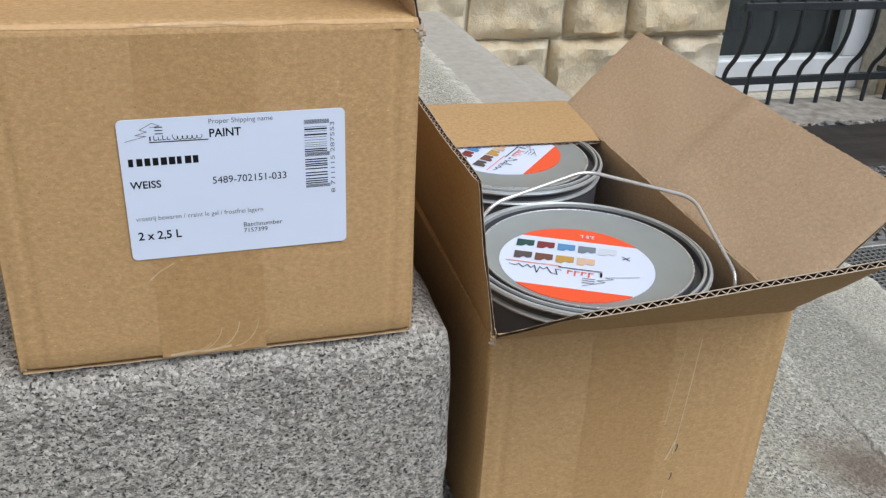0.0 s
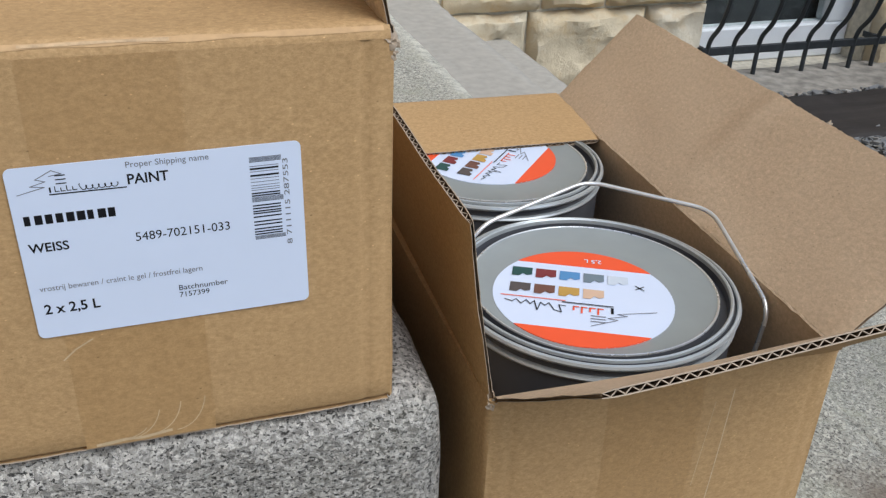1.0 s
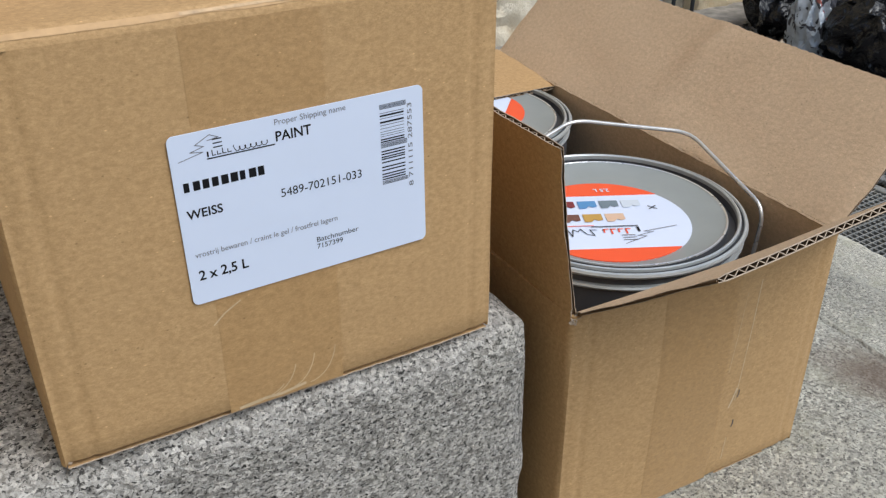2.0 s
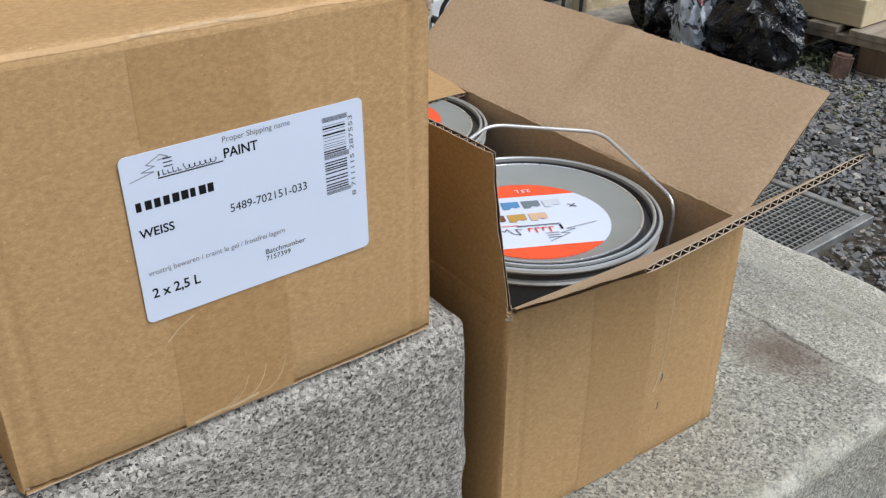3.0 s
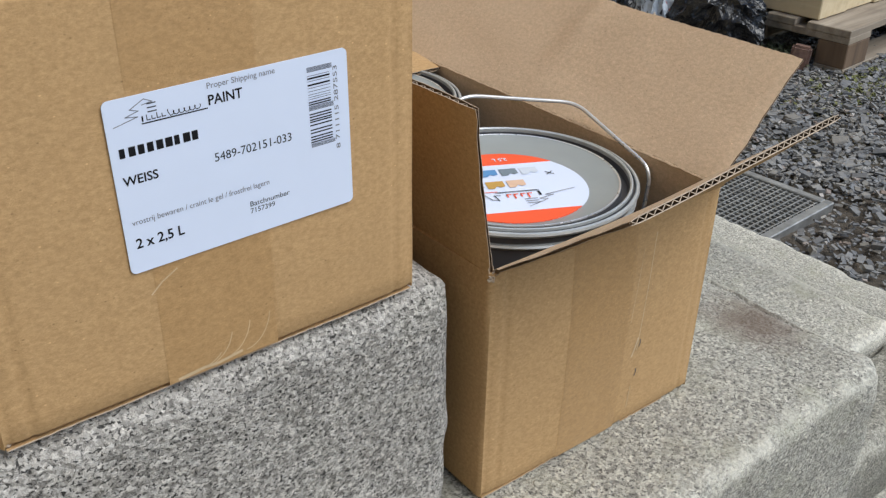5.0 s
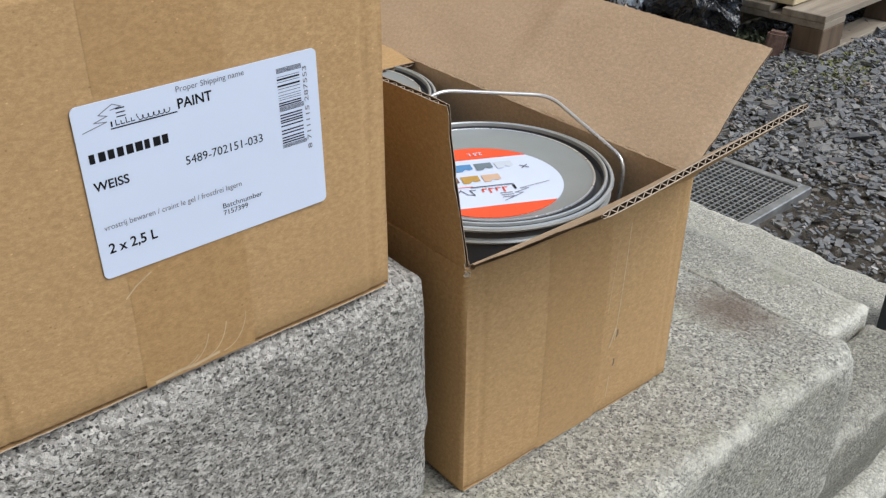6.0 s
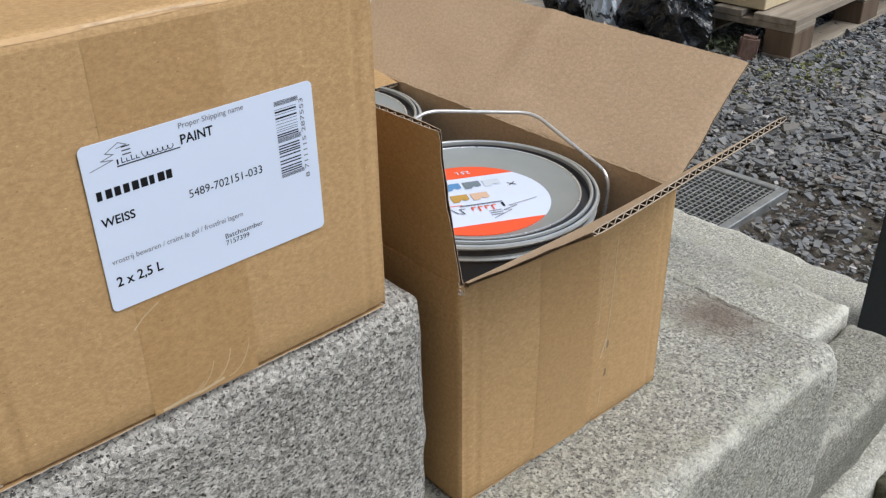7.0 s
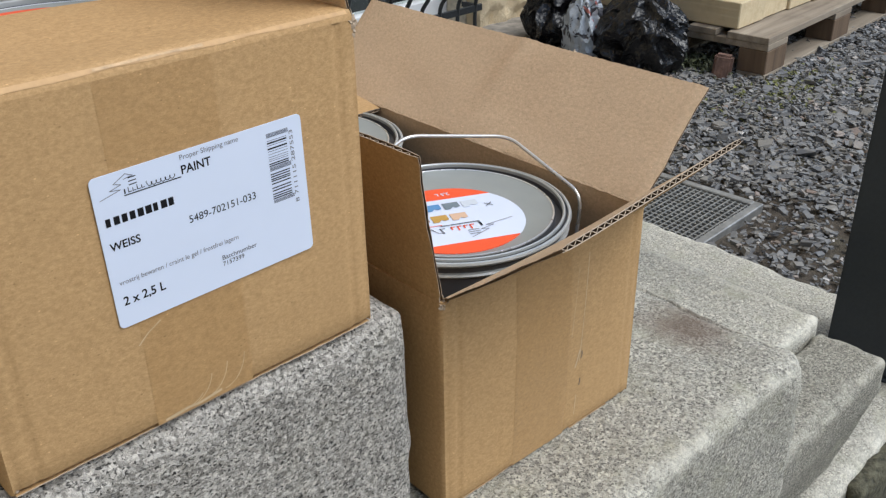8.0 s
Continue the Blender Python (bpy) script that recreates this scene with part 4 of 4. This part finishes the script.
for zz, yy in ((-0.575, -0.066), (-0.315, -0.143)):
    part("rail", box_bm(1.80, 2.52, yy - 0.006, yy + 0.006, zz - 0.013, zz + 0.013, 0.002), DARK_METAL, grille)
for gx in (1.812, 2.505):
    part("bracket", box_bm(gx - 0.01, gx + 0.01, -0.06, 0.02, -0.585, -0.565, 0.002), DARK_METAL, grille)
tagged(rough_block("ledge", 1.20, 4.2, 1.93, WALL_Y, -0.72, -0.662, 0.012, 0.02, 0.003, LEDGE, None, 4.4), "weathered concrete ledge along the wall foot", "ledge", kind="structure")
tagged(rough_block("plank", 1.93, 2.46, 1.575, 1.90, -0.69, -0.652, 0.008, 0.018, 0.004, DARK_PLANK, None, 8.4), "dark stained wet plank lying on the gravel", "plank")

# ---- grating in the yard ----
grate = empty("floor_grating", pose(1.466, 0.546, GROUND + 0.005, 0, 0, 1.5), label="galvanised steel floor grating set in the gravel", category="grating")
GX, GY = 0.368, 0.62
for x0, x1, y0, y1 in ((0, GX, 0, 0.022), (0, GX, GY - 0.022, GY), (0, 0.022, 0.022, GY - 0.022), (GX - 0.022, GX, 0.022, GY - 0.022)):
    part("frame", box_bm(x0, x1, y0, y1, -0.02, 0.012, 0.002), ZINC, grate)
for name, shape, count, spot in (("bar", box_bm(0.022, GX - 0.022, -0.0016, 0.0016, -0.016, 0.008), 38, lambda f: pose(0, 0.022 + (GY - 0.044) * f, 0)),
                                 ("cross_bar", box_bm(-0.0015, 0.0015, 0.022, GY - 0.022, -0.006, 0.0075), 20, lambda f: pose(0.022 + (GX - 0.044) * f, 0, 0))):
    me = grown(bpy.data.meshes.new(name), shape)
    me.materials.append(ZINC)
    for i in range(count):
        b = new(name, me)
        b.parent = grate
        b.matrix_basis = spot((i + 0.5) / count)

# ---- dark square post on the lowest step ----
post = empty("post", pose(1.102, -0.045, -0.507), label="dark anthracite square metal post on the granite step", category="post")
part("shaft", box_bm(0.0, 0.13, 0.0, 0.128, 0.006, 1.9, 0.004, 2), ANTHRACITE, post)
part("foot_plate", box_bm(-0.004, 0.134, -0.004, 0.132, -0.006, 0.006, 0.002), ANTHRACITE, post)

# ---- pallet with timber ----
PX, PY = 2.70, 1.035
pallet = empty("pallet", pose(PX, PY, GROUND + 0.004, 0, 0, 3), label="weathered wooden pallet on the gravel", category="pallet")
for y0, w in ((0.0, 0.10), (0.35, 0.145), (0.70, 0.10)):
    part("bottom_board", box_bm(0, 1.2, y0, y0 + w, 0, 0.022, 0.002), PALLET_WOOD, pallet)
    for x0 in (0.0, 0.53, 1.055):
        part("block", box_bm(x0, x0 + 0.145, y0, y0 + w, 0.022, 0.10, 0.003), PALLET_END, pallet)
for x0 in (0.0, 0.53, 1.055):
    part("stringer_board", box_bm(x0, x0 + 0.145, 0, 0.8, 0.10, 0.122, 0.002), PALLET_WOOD, pallet)
for y0, w in ((0, 0.145), (0.185, 0.10), (0.33, 0.145), (0.515, 0.10), (0.655, 0.145)):
    part("top_board", box_bm(-0.003, 1.203, y0, y0 + w, 0.122, 0.144, 0.002), PALLET_WOOD, pallet)
for i in range(4):
    for j in range(2):
        pl = part("timber_beam", box_bm(0, 0.178, 0, 0.62, 0, 0.086, 0.003), PINE)
        pl.matrix_world = pose(2.72 + 0.18 * i + 0.03 * j, 1.16 + 0.004 * ((i * 7 + j * 5) % 4) + 0.05 * j, GROUND + 0.1505 + 0.0865 * j, 0, 0, 2)
        tagged(pl, "planed pale pine beam stacked on the pallet", "beam", "stacked beams")


# ---- black bags and bits by the pallet ----
def bag(name, x, y, z, sx, sy, sz, seed, mat, label):
    bm = bmesh.new()
    bmesh.ops.create_icosphere(bm, subdivisions=5, radius=1.0)
    for v in bm.verts:
        p = v.co.copy()
        phi, up = math.atan2(p.y, p.x), p.z
        q = p * 1.3 + Vector((seed, seed, 0))
        gather = math.cos(9 * phi + 5 * noise.noise(q) + seed) * 0.5 + math.cos(17 * phi + 7 * noise.noise(q * 1.4)) * 0.25
        r = 1.0 + 0.22 * noise.noise(q * 1.1) + (0.05 + 0.16 * max(0, up)) * gather
        r += 0.19 * (1 - 3 * abs(noise.noise(q * 1.7))) + 0.05 * (1 - 3 * abs(noise.noise(q * 3.9)))
        r *= (1 - 0.45 * max(0, up) ** 1.5) * (1 + 0.18 * max(0, -up))
        p = Vector((p.x * r, p.y * r, p.z * (0.9 + 0.15 * noise.noise(q * 2))))
        p.z = max(p.z, -0.75)
        v.co = Vector((p.x * sx, p.y * sy, (p.z + 0.75) * sz))
    ob = part(name, bm, mat, None, "", True)
    ob.matrix_world = pose(x, y, z)
    return tagged(ob, label, "bag", "plastic bags")


bag("plastic_bag", 2.55, 1.42, GROUND, 0.11, 0.15, 0.17, 1.0, BLACK_FOIL, "crumpled black plastic bag on the gravel")
bag("plastic_bag", 2.60, 1.81, GROUND, 0.12, 0.12, 0.17, 6.0, BLACK_FOIL, "heap of torn black plastic film by the wall")
bag("plastic_bag", 2.47, 1.60, GROUND, 0.055, 0.065, 0.17, 9.0, PRINT_FOIL, "crumpled white printed plastic bag")
tagged(part("brick", box_bm(0, 0.05, 0, 0.06, 0, 0.085, 0.008, 2), BRICK_RED), "broken brown brick stub in the gravel", "brick").matrix_world = pose(2.63, 1.12, GROUND, 4, 6, 24)

# ---- slate gravel, weeds, moss ----
rs = np.random.RandomState(5)
N = 105000
cx = rs.uniform(1.22, 5.0, N)
cy = rs.uniform(-0.9, 1.95, N)
loose = rs.uniform(0, 1, N) > np.clip((cy + 0.9) / 0.6, 0, 1) * np.clip((5.0 - cx) / 0.8, 0, 1)
near = (cx < 1.32) & (cy > -0.06) & (cy < 0.9)
gr = (cx > 1.455) & (cx < 1.845) & (cy > 0.535) & (cy < 1.185)
thin = (cx < 1.85 - 0.1 * np.sin(cy * 9)) & (rs.uniform(0, 1, N) > 0.45)
keep = ~(near | gr | thin | loose)
cx, cy = cx[keep], cy[keep]
N = len(cx)
size = (rs.gamma(2.6, 0.0026, N) + 0.0038) * np.where(cx < 1.9, 0.8, 1.0)
dims = np.stack([size * rs.uniform(0.7, 1.5, N), size * rs.uniform(0.5, 1.0, N), size * rs.uniform(0.18, 0.5, N)], 1)
corner = np.array([(x, y, z) for z in (-1, 1) for y in (-1, 1) for x in (-1, 1)], float)
pts = corner[None] * dims[:, None, :] * 0.5 * 1.35
pts *= rs.uniform(0.55, 1.15, pts.shape)
yaw, tilt, roll = rs.uniform(0, 6.283, N), rs.normal(0, 0.25, N), rs.normal(0, 0.25, N)
cyw, syw, ct, s_t, cr, sr = np.cos(yaw), np.sin(yaw), np.cos(tilt), np.sin(tilt), np.cos(roll), np.sin(roll)
x, y, z = pts[..., 0], pts[..., 1], pts[..., 2]
y, z = y * ct[:, None] - z * s_t[:, None], y * s_t[:, None] + z * ct[:, None]
x, z = x * cr[:, None] + z * sr[:, None], -x * sr[:, None] + z * cr[:, None]
x, y = x * cyw[:, None] - y * syw[:, None], x * syw[:, None] + y * cyw[:, None]
P = np.stack([x + cx[:, None], y + cy[:, None], z + (GROUND + 0.004 + rs.uniform(0, 0.016, N))[:, None]], -1).reshape(-1, 3)
quads = np.array([(0, 2, 3, 1), (4, 5, 7, 6), (0, 1, 5, 4), (2, 6, 7, 3), (0, 4, 6, 2), (1, 3, 7, 5)])
F = (quads[None] + (np.arange(N) * 8)[:, None, None]).reshape(-1, 4)
tagged(from_lists("gravel", P.tolist(), F.tolist(), SLATE), "loose blue-grey slate chip gravel", "gravel", kind="stuff")

moss_wet = plain("dark_wet_moss", (0.085, 0.08, 0.052), 0.95, scale=120, spot=0.6, bump=0.012)
tagged(rough_block("moss", 0.88, 1.29, -0.076, -0.056, -0.67, -0.522, 0.009, 0.009, 0.006, moss_wet, None, 31.0), "dark wet moss on the front of the lowest step", "moss", kind="stuff")
rng = random.Random(8)


def weeds(name, x, y, rx, ry, count, height, mat, label):
    bm = bmesh.new()
    for i in range(count):
        px, py = x + rng.gauss(0, rx), y + rng.gauss(0, ry)
        a, l, w = rng.uniform(0, 6.28), rng.uniform(0.4, 1.0) * height, rng.uniform(0.003, 0.007)
        d, n = Vector((math.cos(a), math.sin(a), 0)), Vector((-math.sin(a), math.cos(a), 0))
        b = Vector((px, py, GROUND + rng.uniform(0, height * 0.6)))
        mid = b + d * l * 0.4 + Vector((0, 0, l * 0.5))
        tip = b + d * l * 0.95 + Vector((0, 0, l * rng.uniform(0.3, 0.8)))
        bm.faces.new([bm.verts.new(v) for v in (b, mid - n * w, tip, mid + n * w)])
    return tagged(part(name, bm, mat), label, "weeds", kind="stuff")


weeds("weeds", 2.66, 1.27, 0.04, 0.06, 260, 0.05, LEAF, "low green weeds beside the pallet")
weeds("weeds", 2.66, 0.93, 0.16, 0.07, 700, 0.022, MOSS, "yellowish moss and grass in the gravel")
